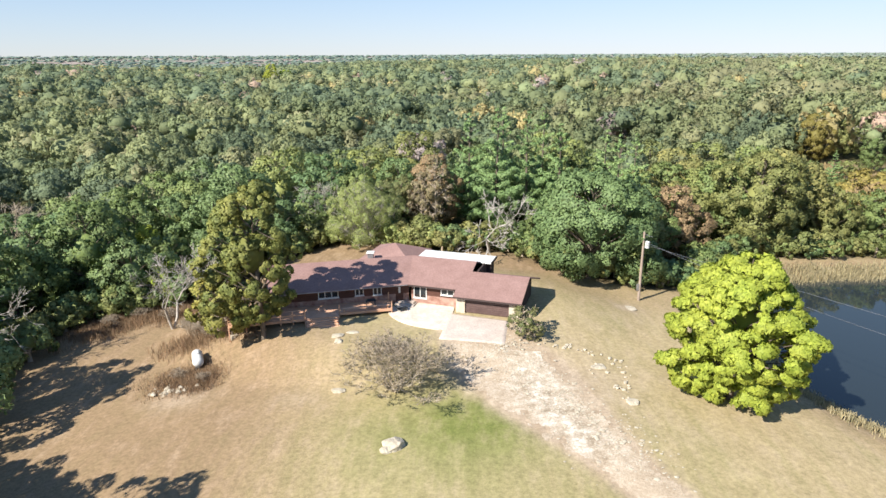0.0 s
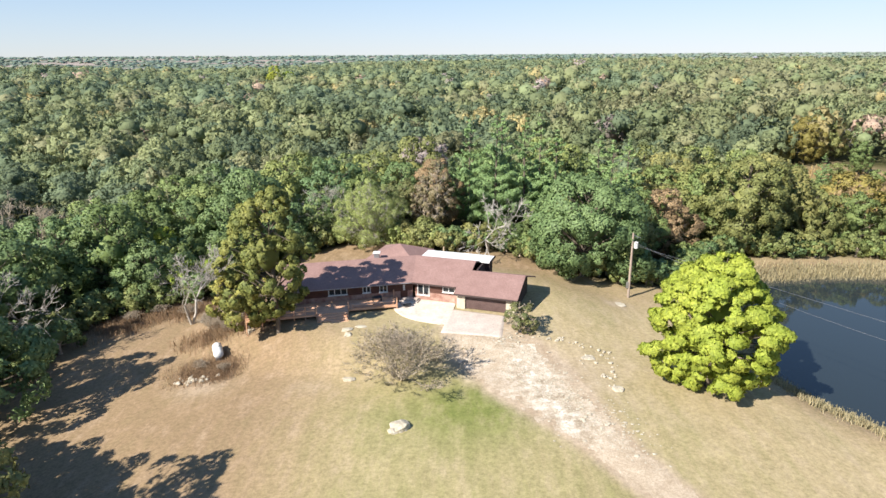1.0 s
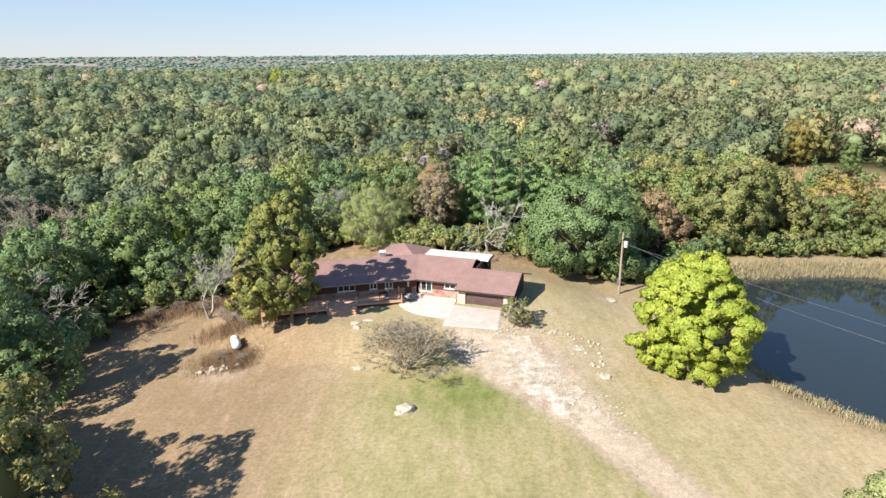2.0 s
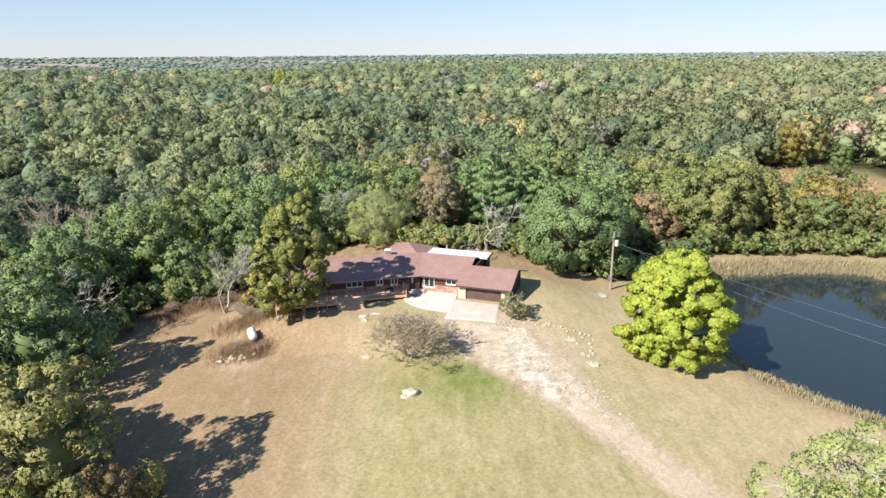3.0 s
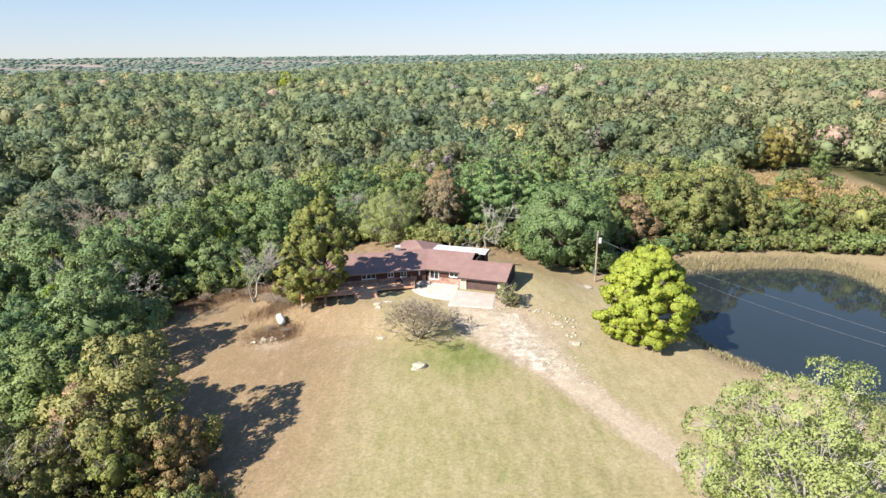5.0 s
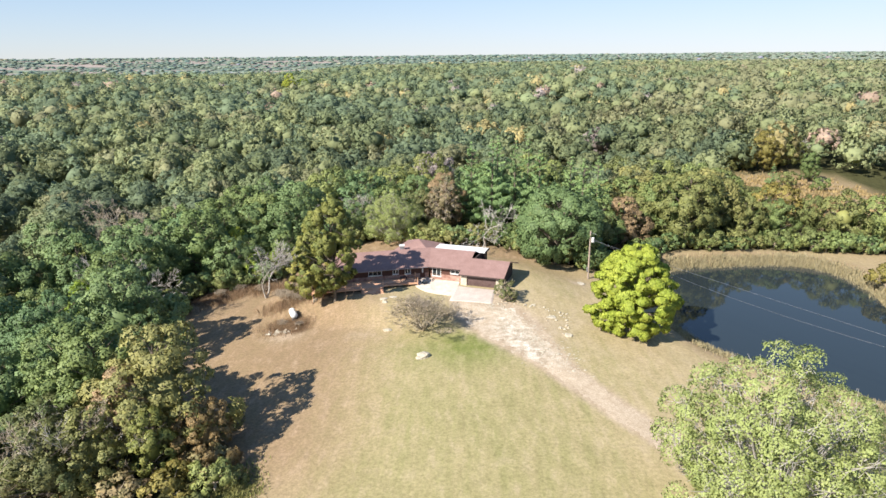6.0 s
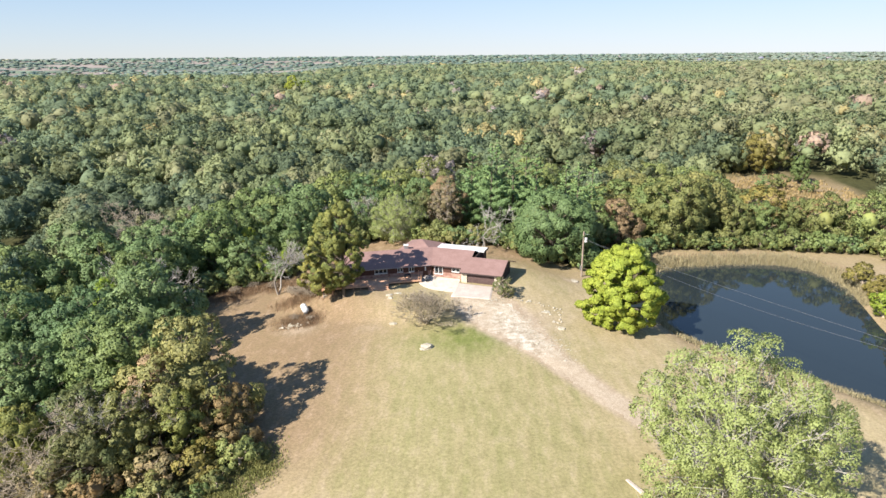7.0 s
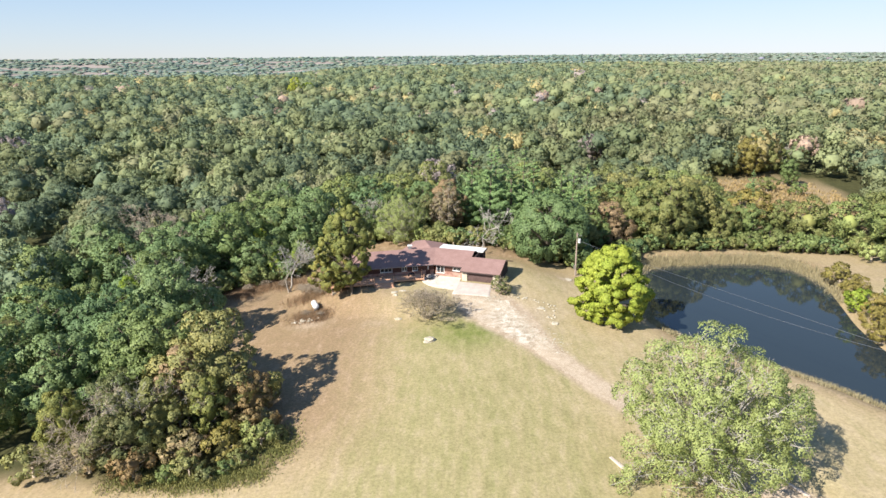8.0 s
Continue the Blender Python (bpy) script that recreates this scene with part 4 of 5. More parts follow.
boulder(22.0, 71.8, 0.9, "bare pale flat stone near the pole", 33, 0.08)
# loose broken stone over the drive
v, f = [], []
rub_rng = np.random.default_rng(9)
for i in range(1300):
    t = rub_rng.beta(1.2, 1.6)
    k = t * 4.6
    j = min(int(k), len(DRIVE) - 2)
    c = DRIVE[j] + (DRIVE[j + 1] - DRIVE[j]) * (k - j) + rub_rng.normal(size=2) * (1.9, 1.3) + (1.4, 0)
    s = rub_rng.uniform(0.04, 0.13) * (2.0 if rub_rng.random() < 0.06 else 1)
    z = float(ground_z(c[0], c[1])) + 0.04
    a = rub_rng.uniform(0, 6.28)
    base = len(v)
    for q in range(5):
        w = a + q * 1.2566
        v.append((c[0] + math.cos(w) * s * rub_rng.uniform(0.8, 1.4), c[1] + math.sin(w) * s, z))
    v.append((c[0], c[1], z + s * 0.5))
    f += [(base + q, base + (q + 1) % 5, base + 5) for q in range(5)]
tagged(new("rubble", mesh_of("rubble", v, np.array(f), STONE)), "loose broken limestone scattered over the drive", "rubble", kind="stuff")
# pile of rubble in the brush by the tank
v, f = [], []
for i in range(46):
    c = np.array((-26.9, 55.0)) + rub_rng.normal(size=2) * (1.1, 0.45)
    s = rub_rng.uniform(0.12, 0.4)
    z = float(ground_z(c[0], c[1])) + rub_rng.uniform(0, 0.3)
    base = len(v)
    for q in range(5):
        w = q * 1.2566
        v.append((c[0] + math.cos(w) * s, c[1] + math.sin(w) * s * 0.8, z - 0.1))
    v.append((c[0] + 0.05, c[1], z + s * 0.6))
    f += [(base + q, base + (q + 1) % 5, base + 5) for q in range(5)]
tagged(new("rubble_pile", mesh_of("rubble_pile", v, np.array(f), STONE)), "heap of pale broken rubble among brown brush", "rubble", kind="stuff")

# propane tank
tank = thing("propane_tank", Matrix.Translation((-26.2, 59.4, float(ground_z(-26.2, 59.6)))) @ Matrix.Rotation(radians(114), 4, "Z"), "white horizontal propane tank on short legs in the lawn", "tank")
bm = bmesh.new()
bmesh.ops.create_uvsphere(bm, u_segments=24, v_segments=14, radius=0.55, matrix=Matrix.Rotation(math.pi / 2, 4, "Y"))
for vv in bm.verts:
    vv.co.x = vv.co.x * 0.8 + (0.95 if vv.co.x > 0.001 else -0.95 if vv.co.x < -0.001 else 0)
    vv.co.z += 0.85
part("shell", bm, WHITE, tank, "white painted steel shell", True)
box_part("valve_cover", (-0.25, 0.25, -0.2, 0.2, 1.38, 1.58), WHITE, tank, bevel=0.05)
for x in (-0.8, 0.8):
    box_part("leg", (x - 0.06, x + 0.06, -0.35, 0.35, -0.15, 0.42), METAL, tank)

# utility pole with transformer and wires
PX, PY = 24.1, 75.3
pz = float(ground_z(PX, PY))
pole = thing("utility_pole", Matrix.Translation((PX, PY, pz)), "weathered wooden utility pole with a grey transformer", "pole")
tb = Tubes(12)
tb.path([(0, 0, -0.5), (0, 0, 4.0), (0, 0, 9.1)], [0.19, 0.165, 0.125])
tb.add((0, 0, 9.1), (0, 0, 9.12), 0.125, 0.01)
child("shaft", tb.mesh("shaft", POLEWOOD), pole)
tb = Tubes(16)
tb.add((0.45, -0.1, 7.0), (0.45, -0.1, 7.05), 0.05, 0.26)
tb.add((0.45, -0.1, 7.05), (0.45, -0.1, 7.85), 0.27, 0.27)
tb.add((0.45, -0.1, 7.85), (0.45, -0.1, 7.95), 0.28, 0.1)
child("transformer", tb.mesh("transformer", WHITE), pole, "pale grey transformer can")
tb = Tubes(6)
tb.path([(0, 0, 8.9), (0.5, -0.2, 8.6), (0.9, -0.35, 8.55)], [0.03, 0.03, 0.03])
child("bracket", tb.mesh("bracket", METAL), pole)
box_part("meter_box", (-0.42, -0.12, -0.2, 0.0, 1.4, 2.3), METAL, pole, "grey meter box", 0.02)


def wire(a, c, sag, name="wire"):
    tb = Tubes(4)
    pts = []
    for i in range(41):
        t = i / 40
        p = Vector(a).lerp(Vector(c), t)
        pts.append((p.x, p.y, p.z - sag * 4 * t * (1 - t)))
    tb.path(pts, [0.018] * 41)
    return tagged(new(name, tb.mesh(name, METAL)), "thin pale overhead power wire", "wire", "power wires")


wire((PX, PY, 5.4), (60.0, 0.0, 9.9), 0.2)
wire((PX, PY, 5.8), (60.0, 0.0, 11.9), 3.0)
gz = float(ground_z(60.0, 0.0))
line_pole = thing("utility_pole", Matrix.Translation((60.0, 0.0, gz)), "tall weathered wooden pole that carries the wires", "pole")
tb = Tubes(12)
tb.path([(0, 0, -0.5), (0, 0, 6.0), (0, 0, 12.6 - gz)], [0.2, 0.18, 0.13])
child("shaft", tb.mesh("shaft", POLEWOOD), line_pole)
for x, y, turn, lab in ((18.2, 13.9, -1.07, "long weathered concrete block at the drive's edge"), (36.9, 10.7, -1.05, "weathered concrete block in the grass below the silver maple")):
    kerb = thing("concrete_block", Matrix.Translation((x, y, float(ground_z(x, y)))) @ Matrix.Rotation(turn, 4, "Z"), lab, "block")
    box_part("block", (-1.3, 1.3, -0.18, 0.18, -0.2, 0.2), CONCRETE, kerb, bevel=0.03)

# ================= single trees of the yard =================
rng = np.random.default_rng(40)
tree_kind("maple", 1, "broad", 15.2, 7.0, 52000, 0.30, LEAF_LIME, BARK, -0.10, 110, 0.18, 0.5, 0.5, 0.32, 0.22, puffs=5, puff=0.5, gaps=0.15, crisp=0.6)
plant_tree("maple", 25.6, 51.4, "bright yellow-green maple in autumn leaf on the lawn", name="maple_tree")
tree_kind("deck_oak", 2, "broad", 18.6, 4.8, 30000, 0.24, LEAF_OAK, BARK, 0.0, 56, 0.22, 0.9, 0.3, 0.28, 0.1, lean=1.0, twigs=1, gaps=0.14, core=0.34, crisp=0.45)
plant_tree("deck_oak", -19.6, 61.0, "tall green and gold oak beside the deck", name="oak_tree")
tree_kind("side_shoot", 3, "broad", 8.0, 3.8, 10000, 0.2, LEAF_OAK, BARK, 0.0, 20, 0.26, 0.85, 0.3, 0.12, twigs=2, gaps=0.25, core=0.4, crisp=0.5)
plant_tree("side_shoot", -23.4, 62.4, "yellowing sapling thicket at the foot of the oak", 1.1, name="sapling_tree", leaf=LEAF_OAK)
tree_kind("big_pale", 4, "vase", 16.8, 9.7, 84000, 0.15, LEAF_PALE, BARK_GREY, 0.0, 60, squash=1.0, up=0.3, puffs=6, puff=0.6, gaps=0.16, core=0.0, crisp=0.5)
plant_tree("big_pale", 27.0, 11.8, "large thinning pale green tree with grey branches", name="silver_maple_tree")
tree_kind("round_oak", 5, "broad", 15.4, 9.6, 34000, 0.28, LEAF_DARK, BARK, -0.03, 59, 0.26, 0.7, 0.35, 0.35, 0.25)
plant_tree("round_oak", 19.4, 83.0, "broad dark green oak behind the utility pole", name="oak_tree")

# bare bush before the house, a small bush by the garage
rng = np.random.default_rng(50)
tb = bare_limbs(rng, 6.0, 0.56, 0.085, 5, 11, droop=-0.05, thin=0.014)
ARCHETYPES["bare_bush"] = (tb.mesh("trunk", TWIG),)
bush = plant_bare("bare_bush", -5.0, 51.4, "wide grey-brown bush with few dry leaves on the lawn", 1.62, 0.3, "bare_bush", 0.52)
limb_me = ARCHETYPES["bare_bush"][0]
co = np.empty(len(limb_me.vertices) * 3, np.float32)
limb_me.vertices.foreach_get("co", co)
co = co.reshape(-1, 3)
co = co[(co[:, 2] > 1.4) & (np.hypot(co[:, 0], co[:, 1]) > 0.8)]
tips = co[rng.integers(0, len(co), 2600)] + rng.normal(size=(2600, 3)) * 0.07
v, f = cards(rng, tips, rng.normal(size=tips.shape) + (0, 0, 0.6), np.full(len(tips), 0.105))
child("foliage", mesh_of("foliage", v, f, LEAF_DRY), bush, "sparse dry tan leaves")
tree_kind("shrub", 7, "broad", 2.9, 2.1, 3600, 0.12, LEAF_TURN, TWIG, 0.0, 14, 0.34, 0.8, 0.3, 0.07, twigs=9, core=0.4)
plant_tree("shrub", 8.0, 60.6, "small olive-brown shrub at the garage corner", 1.0, name="shrub")

# dead tree and brush at the lawn's edge
for i, (h, sp, r0, st) in enumerate(((11.0, 0.42, 0.2, 2), (13.0, 0.45, 0.22, 1), (9.5, 0.5, 0.16, 2))):
    ARCHETYPES["bare%d" % i] = (bare_limbs(np.random.default_rng(60 + i), h, sp, r0, 5, st, thin=0.022).mesh("trunk", BARK_GREY),)
ARCHETYPES["dead"] = (bare_limbs(np.random.default_rng(66), 12.0, 0.55, 0.3, 4, 2, sides=5, thin=0.05).mesh("trunk", BARK_GREY),)
ARCHETYPES["twiggy"] = (bare_limbs(np.random.default_rng(67), 14.0, 0.5, 0.24, 6, 2, thin=0.022).mesh("trunk", TWIG),)
plant_bare("bare0", -34.5, 72.5, "leafless grey dead tree at the lawn's edge", 1.1, 0.4)
plant_bare("bare1", -38.0, 20.0, "grey-brown leafless tree in the thicket", 0.85, 0.7)
plant_bare("bare2", -45.0, 26.0, "grey-brown leafless tree in the thicket", 0.95, 2.0)
plant_bare("twiggy", -38.0, 19.5, "grey-brown leafless tree in the thicket", 1.0, 4.0)
plant_bare("bare1", -35.0, 21.0, "grey-brown leafless tree in the thicket", 0.8, 3.0)
plant_bare("dead", 6.2, 93.5, "pale leafless dead tree behind the house", 0.95, 1.4)
plant_bare("twiggy", -71.5, 94.0, "tall grey leafless tree above the wood", 1.5, 2.5)
plant_bare("twiggy", -67.0, 97.0, "tall grey leafless tree above the wood", 1.3, 0.5)
plant_bare("dead", 130.0, 208.0, "grey leafless tree beyond the clearing", 1.0, 1.0)
plant_bare("bare0", -55.0, 66.0, "grey leafless tree among green trees", 1.3, 5.0)
plant_bare("bare1", 10.8, 95.5, "pale leafless dead tree behind the house", 0.62, 4.0)
plant_bare("bare0", -23.5, 104.0, "grey leafless tree at the wood's edge", 1.1, 2.2)
plant_bare("bare2", -21.0, 107.0, "grey leafless tree at the wood's edge", 1.1, 1.0)

# the wood's edge: kinds shared by many trees
tree_kind("edge_a", 11, "broad", 14.0, 5.2, 5600, 0.33, LEAF_GREEN, BARK, -0.04, 19, 0.39)
tree_kind("edge_b", 12, "broad", 16.0, 5.9, 6400, 0.34, LEAF_DARK, BARK, -0.04, 23, 0.37)
tree_kind("edge_c", 13, "broad", 11.0, 4.5, 4800, 0.31, LEAF_OLIVE, BARK, -0.04, 16, 0.40)
tree_kind("edge_d", 14, "broad", 13.0, 5.6, 5600, 0.33, LEAF_GREEN, BARK, -0.04, 20, 0.37, 0.7, 0.4)
tree_kind("low", 15, "broad", 4.2, 2.9, 1500, 0.27, LEAF_GREEN, TWIG, 0.0, 8, 0.42, sides=3, puffs=6)
tree_kind("pine_a", 16, "pine", 21.0, 5.4, 15000, 0.24, LEAF_PINE, BARK, squash=0.45, up=0.6, trunk=0.3, puffs=0, core=0.0, crisp=0.2)
tree_kind("pine_b", 17, "pine", 19.0, 4.9, 13000, 0.24, LEAF_PINE, BARK, squash=0.45, up=0.6, trunk=0.28, puffs=0, core=0.0, crisp=0.2)
tree_kind("wispy", 20, "broad", 15.0, 3.4, 4200, 0.2, LEAF_DRY, TWIG, 0.1, 30, 0.24, 1.1, 0.3, 0.14, 0.5, twigs=7, gaps=0.4, core=0.0)
tree_kind("column", 21, "broad", 12.0, 3.0, 9000, 0.2, LEAF_OLIVE, BARK, -0.05, 26, 0.34, 1.0, 0.3, 0.16, 0.4, gaps=0.12)
tree_kind("fine", 18, "broad", 15.0, 4.9, 14000, 0.23, LEAF_GREEN, BARK, -0.05, 31, 0.31, 0.85, 0.3, 0.28, 0.35, gaps=0.15, crisp=0.45)
tree_kind("olive_oak", 22, "broad", 17.5, 8.4, 26000, 0.26, LEAF_OLIVE, BARK, -0.04, 48, 0.24, 0.8, 0.3, 0.34, 0.2)
tree_kind("fine_b", 19, "broad", 12.5, 5.6, 14000, 0.23, LEAF_GREEN, BARK, -0.06, 33, 0.30, 0.8, 0.3, 0.28, 0.2, gaps=0.15, crisp=0.45)
LABELS = {LEAF_TURN: "half-turned tan and green tree at the wood's edge", LEAF_GREEN: "green broadleaf tree at the wood's edge", LEAF_DARK: "dark green oak at the wood's edge", LEAF_OLIVE: "olive green tree at the wood's edge", LEAF_RUST: "rust brown autumn tree at the wood's edge",
          LEAF_GOLD: "golden autumn tree at the wood's edge", LEAF_PALE: "pale green tree at the wood's edge", LEAF_LIME: "yellow-green young tree at the wood's edge", LEAF_PINE: "tall dark green pine behind the house", LEAF_OAK: "green and gold tree at the wood's edge", LEAF_PEACH: "peach brown autumn tree at the wood's edge", LEAF_DRY: "wispy pinkish grey half-bare tree behind the house"}
# placed one by one: kind, x, y, scale, leaf
SINGLE = [
    ("fine_b", -32.4, 26.4, 1.3, LEAF_OLIVE), ("column", -35.6, 24.6, 1.1, LEAF_PEACH), ("fine_b", -40.5, 29.5, 1.28, LEAF_GREEN), ("fine_b", -26.6, 23.4, 0.64, LEAF_RUST), ("column", -31.0, 20.4, 0.86, LEAF_OAK), ("fine", -36.5, 20.0, 0.75, LEAF_OLIVE), ("low", -25.5, 21.5, 0.8, LEAF_TURN), ("low", -33.0, 17.0, 1.0, LEAF_TURN), ("low", -28.0, 17.5, 0.9, LEAF_GOLD), ("low", -24.2, 19.0, 0.8, LEAF_GREEN), ("low", -22.4, 19.5, 0.45, LEAF_OLIVE), ("low", -25.5, 15.4, 0.5, LEAF_OLIVE), ("low", -29.0, 13.4, 0.42, LEAF_TURN), ("low", -34.0, 14.0, 0.5, LEAF_GREEN), ("low", -27.0, 14.2, 0.38, LEAF_GREEN), ("low", -31.5, 14.6, 0.7, LEAF_OLIVE), ("low", -38.5, 15.0, 0.9, LEAF_RUST), ("fine_b", -40.0, 18.0, 0.85, LEAF_TURN),
    ("fine_b", -43.5, 23.0, 0.85, LEAF_TURN), ("fine", -49.0, 20.0, 0.7, LEAF_OAK), ("low", -45.0, 17.0, 1.0, LEAF_TURN), ("low", -52.0, 17.0, 1.0, LEAF_OLIVE), ("fine_b", -46.0, 33.0, 1.22, LEAF_DARK), ("fine", -45.0, 30.5, 1.1, LEAF_GREEN), ("fine_b", -55.0, 30.0, 1.1, LEAF_DARK),
    ("fine_b", -48.0, 49.3, 1.3, LEAF_DARK), ("fine_b", -57.0, 47.0, 1.1, LEAF_DARK), ("fine", -62.0, 22.0, 0.9, LEAF_GREEN), ("fine", -55.5, 61.0, 1.05, LEAF_GREEN),
    ("low", -49.0, 66.5, 1.1, LEAF_GREEN), ("low", -52.0, 70.0, 1.0, LEAF_OLIVE), ("low", -47.5, 59.5, 0.8, LEAF_GREEN),
    ("pine_a", 8.0, 106.0, 1.0, LEAF_PINE), ("pine_a", 13.5, 108.0, 0.98, LEAF_PINE), ("pine_b", 3.5, 110.0, 1.05, LEAF_PINE), ("pine_b", 18.5, 105.0, 1.0, LEAF_PINE), ("pine_a", 24.0, 96.5, 0.92, LEAF_PINE),
    ("pine_b", 28.0, 104.0, 0.95, LEAF_PINE), ("pine_a", 17.0, 116.0, 1.0, LEAF_PINE), ("pine_b", 10.0, 116.0, 1.1, LEAF_PINE), ("pine_b", 33.0, 112.0, 0.95, LEAF_PINE),
    ("big_pale", -13.5, 100.0, 0.64, LEAF_PALE), ("fine_b", -8.5, 107.0, 0.85, LEAF_TURN), ("wispy", -2.2, 102.0, 1.0, LEAF_DRY), ("wispy", -4.6, 103.5, 0.8, LEAF_DRY), ("fine", -2.5, 109.0, 0.95, LEAF_PEACH), ("low", -9.0, 98.5, 0.9, LEAF_PALE), ("low", -17.5, 102.0, 0.9, LEAF_PALE), ("low", -1.5, 96.5, 0.9, LEAF_OLIVE), ("low", 8.0, 95.0, 0.9, LEAF_GREEN), ("low", 13.0, 92.0, 1.0, LEAF_GREEN),
    ("fine_b", 36.0, 99.0, 0.98, LEAF_PEACH), ("olive_oak", 50.5, 101.0, 1.0, LEAF_OLIVE), ("fine_b", 64.0, 104.0, 0.9, LEAF_OLIVE), ("fine_b", 31.0, 97.0, 0.95, LEAF_GREEN), ("fine_b", 71.0, 104.0, 0.85, LEAF_GREEN), ("fine", 79.0, 105.0, 0.78, LEAF_OLIVE), ("fine_b", 87.5, 103.0, 0.8, LEAF_GREEN), ("fine", 95.0, 102.0, 0.76, LEAF_PEACH), ("fine_b", 103.0, 104.0, 0.85, LEAF_GREEN),
    ("fine_b", 69.5, 48.0, 0.52, LEAF_GOLD), ("fine_b", 72.0, 53.5, 0.5, LEAF_GOLD), ("low", 72.5, 60.0, 1.1, LEAF_LIME), ("fine_b", 75.5, 66.0, 0.42, LEAF_GOLD), ("low", 76.5, 73.0, 1.1, LEAF_GOLD), ("fine", 78.0, 58.0, 0.62, LEAF_GREEN), ("low", 70.0, 42.0, 1.0, LEAF_GOLD), ("pine_b", 95.7, 157.0, 0.5, LEAF_PINE), ("fine", 108.0, 189.0, 1.05, LEAF_GOLD), ("fine_b", 99.0, 192.0, 1.0, LEAF_OLIVE), ("fine_b", 120.0, 196.0, 1.0, LEAF_OLIVE), ("low", 90.0, 150.0, 1.0, LEAF_OLIVE), ("low", 105.0, 166.0, 1.2, LEAF_OLIVE), ("low", 112.0, 160.0, 1.0, LEAF_GREEN), ("low", 100.0, 138.0, 1.1, LEAF_TURN), ("fine", 117.0, 176.0, 0.7, LEAF_GREEN), ("fine", -164.0, 604.0, 1.6, LEAF_LIME), ("fine_b", -152.0, 610.0, 1.4, LEAF_LIME), ("low", 92.0, 88.0, 1.0, LEAF_PALE),
    ("column", -46.0, 92.5, 0.85, LEAF_LIME), ("low", -38.6, 84.0, 1.3, LEAF_LIME), ("column", -62.0, 62.5, 0.9, LEAF_LIME),
]
for i, (key, x, y, s, leaf) in enumerate(SINGLE):
    small = key == "low"
    lab = LABELS[leaf].replace("tree at the wood's edge", "shrub beside the lawn").replace("oak at the wood's edge", "shrub beside the lawn") if small else LABELS[leaf]
    plant_tree(key, x, y, lab, s, i * 1.9, leaf, name="pine_tree" if "pine" in key else "shrub" if small else "tree")

# undergrowth along the wood's edge
under_rng = np.random.default_rng(71)
line = closed_curve(YARD, 9)
for i in range(0, len(line)):
    x, y = line[i]
    if y < 62 or x > 112 or abs(x) > 0.75 * (y + 52):
        continue
    nx, ny = x - 5, y - 60
    ln = math.hypot(nx, ny)
    x, y = x + nx / ln * under_rng.uniform(1.0, 4.5), y + ny / ln * under_rng.uniform(1.0, 4.5)
    leaf = (LEAF_GREEN, LEAF_OLIVE, LEAF_GREEN, LEAF_DARK, LEAF_OLIVE)[under_rng.integers(5)]
    plant_tree("low", x, y, LABELS[leaf].replace("tree at", "undergrowth shrub at").replace("oak at", "undergrowth shrub at"), under_rng.uniform(0.6, 1.15), under_rng.uniform(0, 6.28), leaf, name="shrub", group="undergrowth of the wood's edge")

edge_rng = np.random.default_rng(77)
taken = [(x, y) for _, x, y, _, _ in SINGLE] + [(19.4, 83.0), (5.2, 97.0), (-34.0, 73.5), (12, 84), (-19, 61), (-73.5, 97.0), (-71, 99), (-55, 66)]
cells = [(x, y) for x in np.arange(-134, 135, 7.0) for y in np.arange(14, 150, 7.0)]
for cx_, cy_ in cells:
    x, y = cx_ + edge_rng.uniform(-2.4, 2.4), cy_ + edge_rng.uniform(-2.4, 2.4)
    d = float(wooded(x, y))
    if d < 3 or d > 34 or abs(x) > 0.79 * (y + 58):
        continue
    if min((x - a) ** 2 + (y - c) ** 2 for a, c in taken) < 22:
        continue
    taken.append((x, y))
    u = edge_rng.random()
    if x < -38 and y < 78 and edge_rng.random() < 0.3:
        continue
    if x < -38 and y < 95:
        leaf = LEAF_GREEN if u < 0.3 else LEAF_DARK if u < 0.9 else LEAF_OLIVE
    elif x > 30:
        leaf = LEAF_OLIVE if u < 0.55 else LEAF_GREEN if u < 0.86 else LEAF_GOLD if u < 0.94 else LEAF_RUST
    else:
        leaf = LEAF_GREEN if u < 0.52 else LEAF_DARK if u < 0.84 else LEAF_OLIVE if u < 0.95 else LEAF_TURN
    key = ("edge_a", "edge_b", "edge_c", "edge_d")[edge_rng.integers(4)]
    s = edge_rng.uniform(0.8, 1.12) * (0.8 if d < 8 else 1.0)
    plant_tree(key, x, y, LABELS[leaf], s, edge_rng.uniform(0, 6.28), leaf, group="trees of the wood's edge")

# ================= the wood beyond =================
def wood_material():
    m, n, l, b = nodes_of("woodland_leaf")
    a = n.new("ShaderNodeAttribute")
    a.attribute_name = "species_haze"
    t = noise_at(n, l, 0.9, 3.0)
    r = ramp(n, [(0.3, (0.86, 0.87, 0.86)), (0.7, (1.12, 1.11, 1.08))])
    l.new(t.outputs[0], r.inputs[0])
    col = mixed(n, l, a.outputs["Color"], r.outputs[0], 1.0, "MULTIPLY")
    l.new(col, b.inputs["Base Color"])
    bumped(n, l, b, noise_at(n, l, 2.2, 2.0).outputs[0], 0.7, 0.5)
    b.inputs["Roughness"].default_value = 0.7
    b.inputs["Specular IOR Level"].default_value = 0.2
    tr = n.new("ShaderNodeBsdfTranslucent")
    l.new(col, tr.inputs[0])
    mix = n.new("ShaderNodeMixShader")
    mix.inputs[0].default_value = 0.3
    l.new(b.outputs[0], mix.inputs[1])
    l.new(tr.outputs[0], mix.inputs[2])
    l.new(mix.outputs[0], n["Material Output"].inputs[0])
    return m


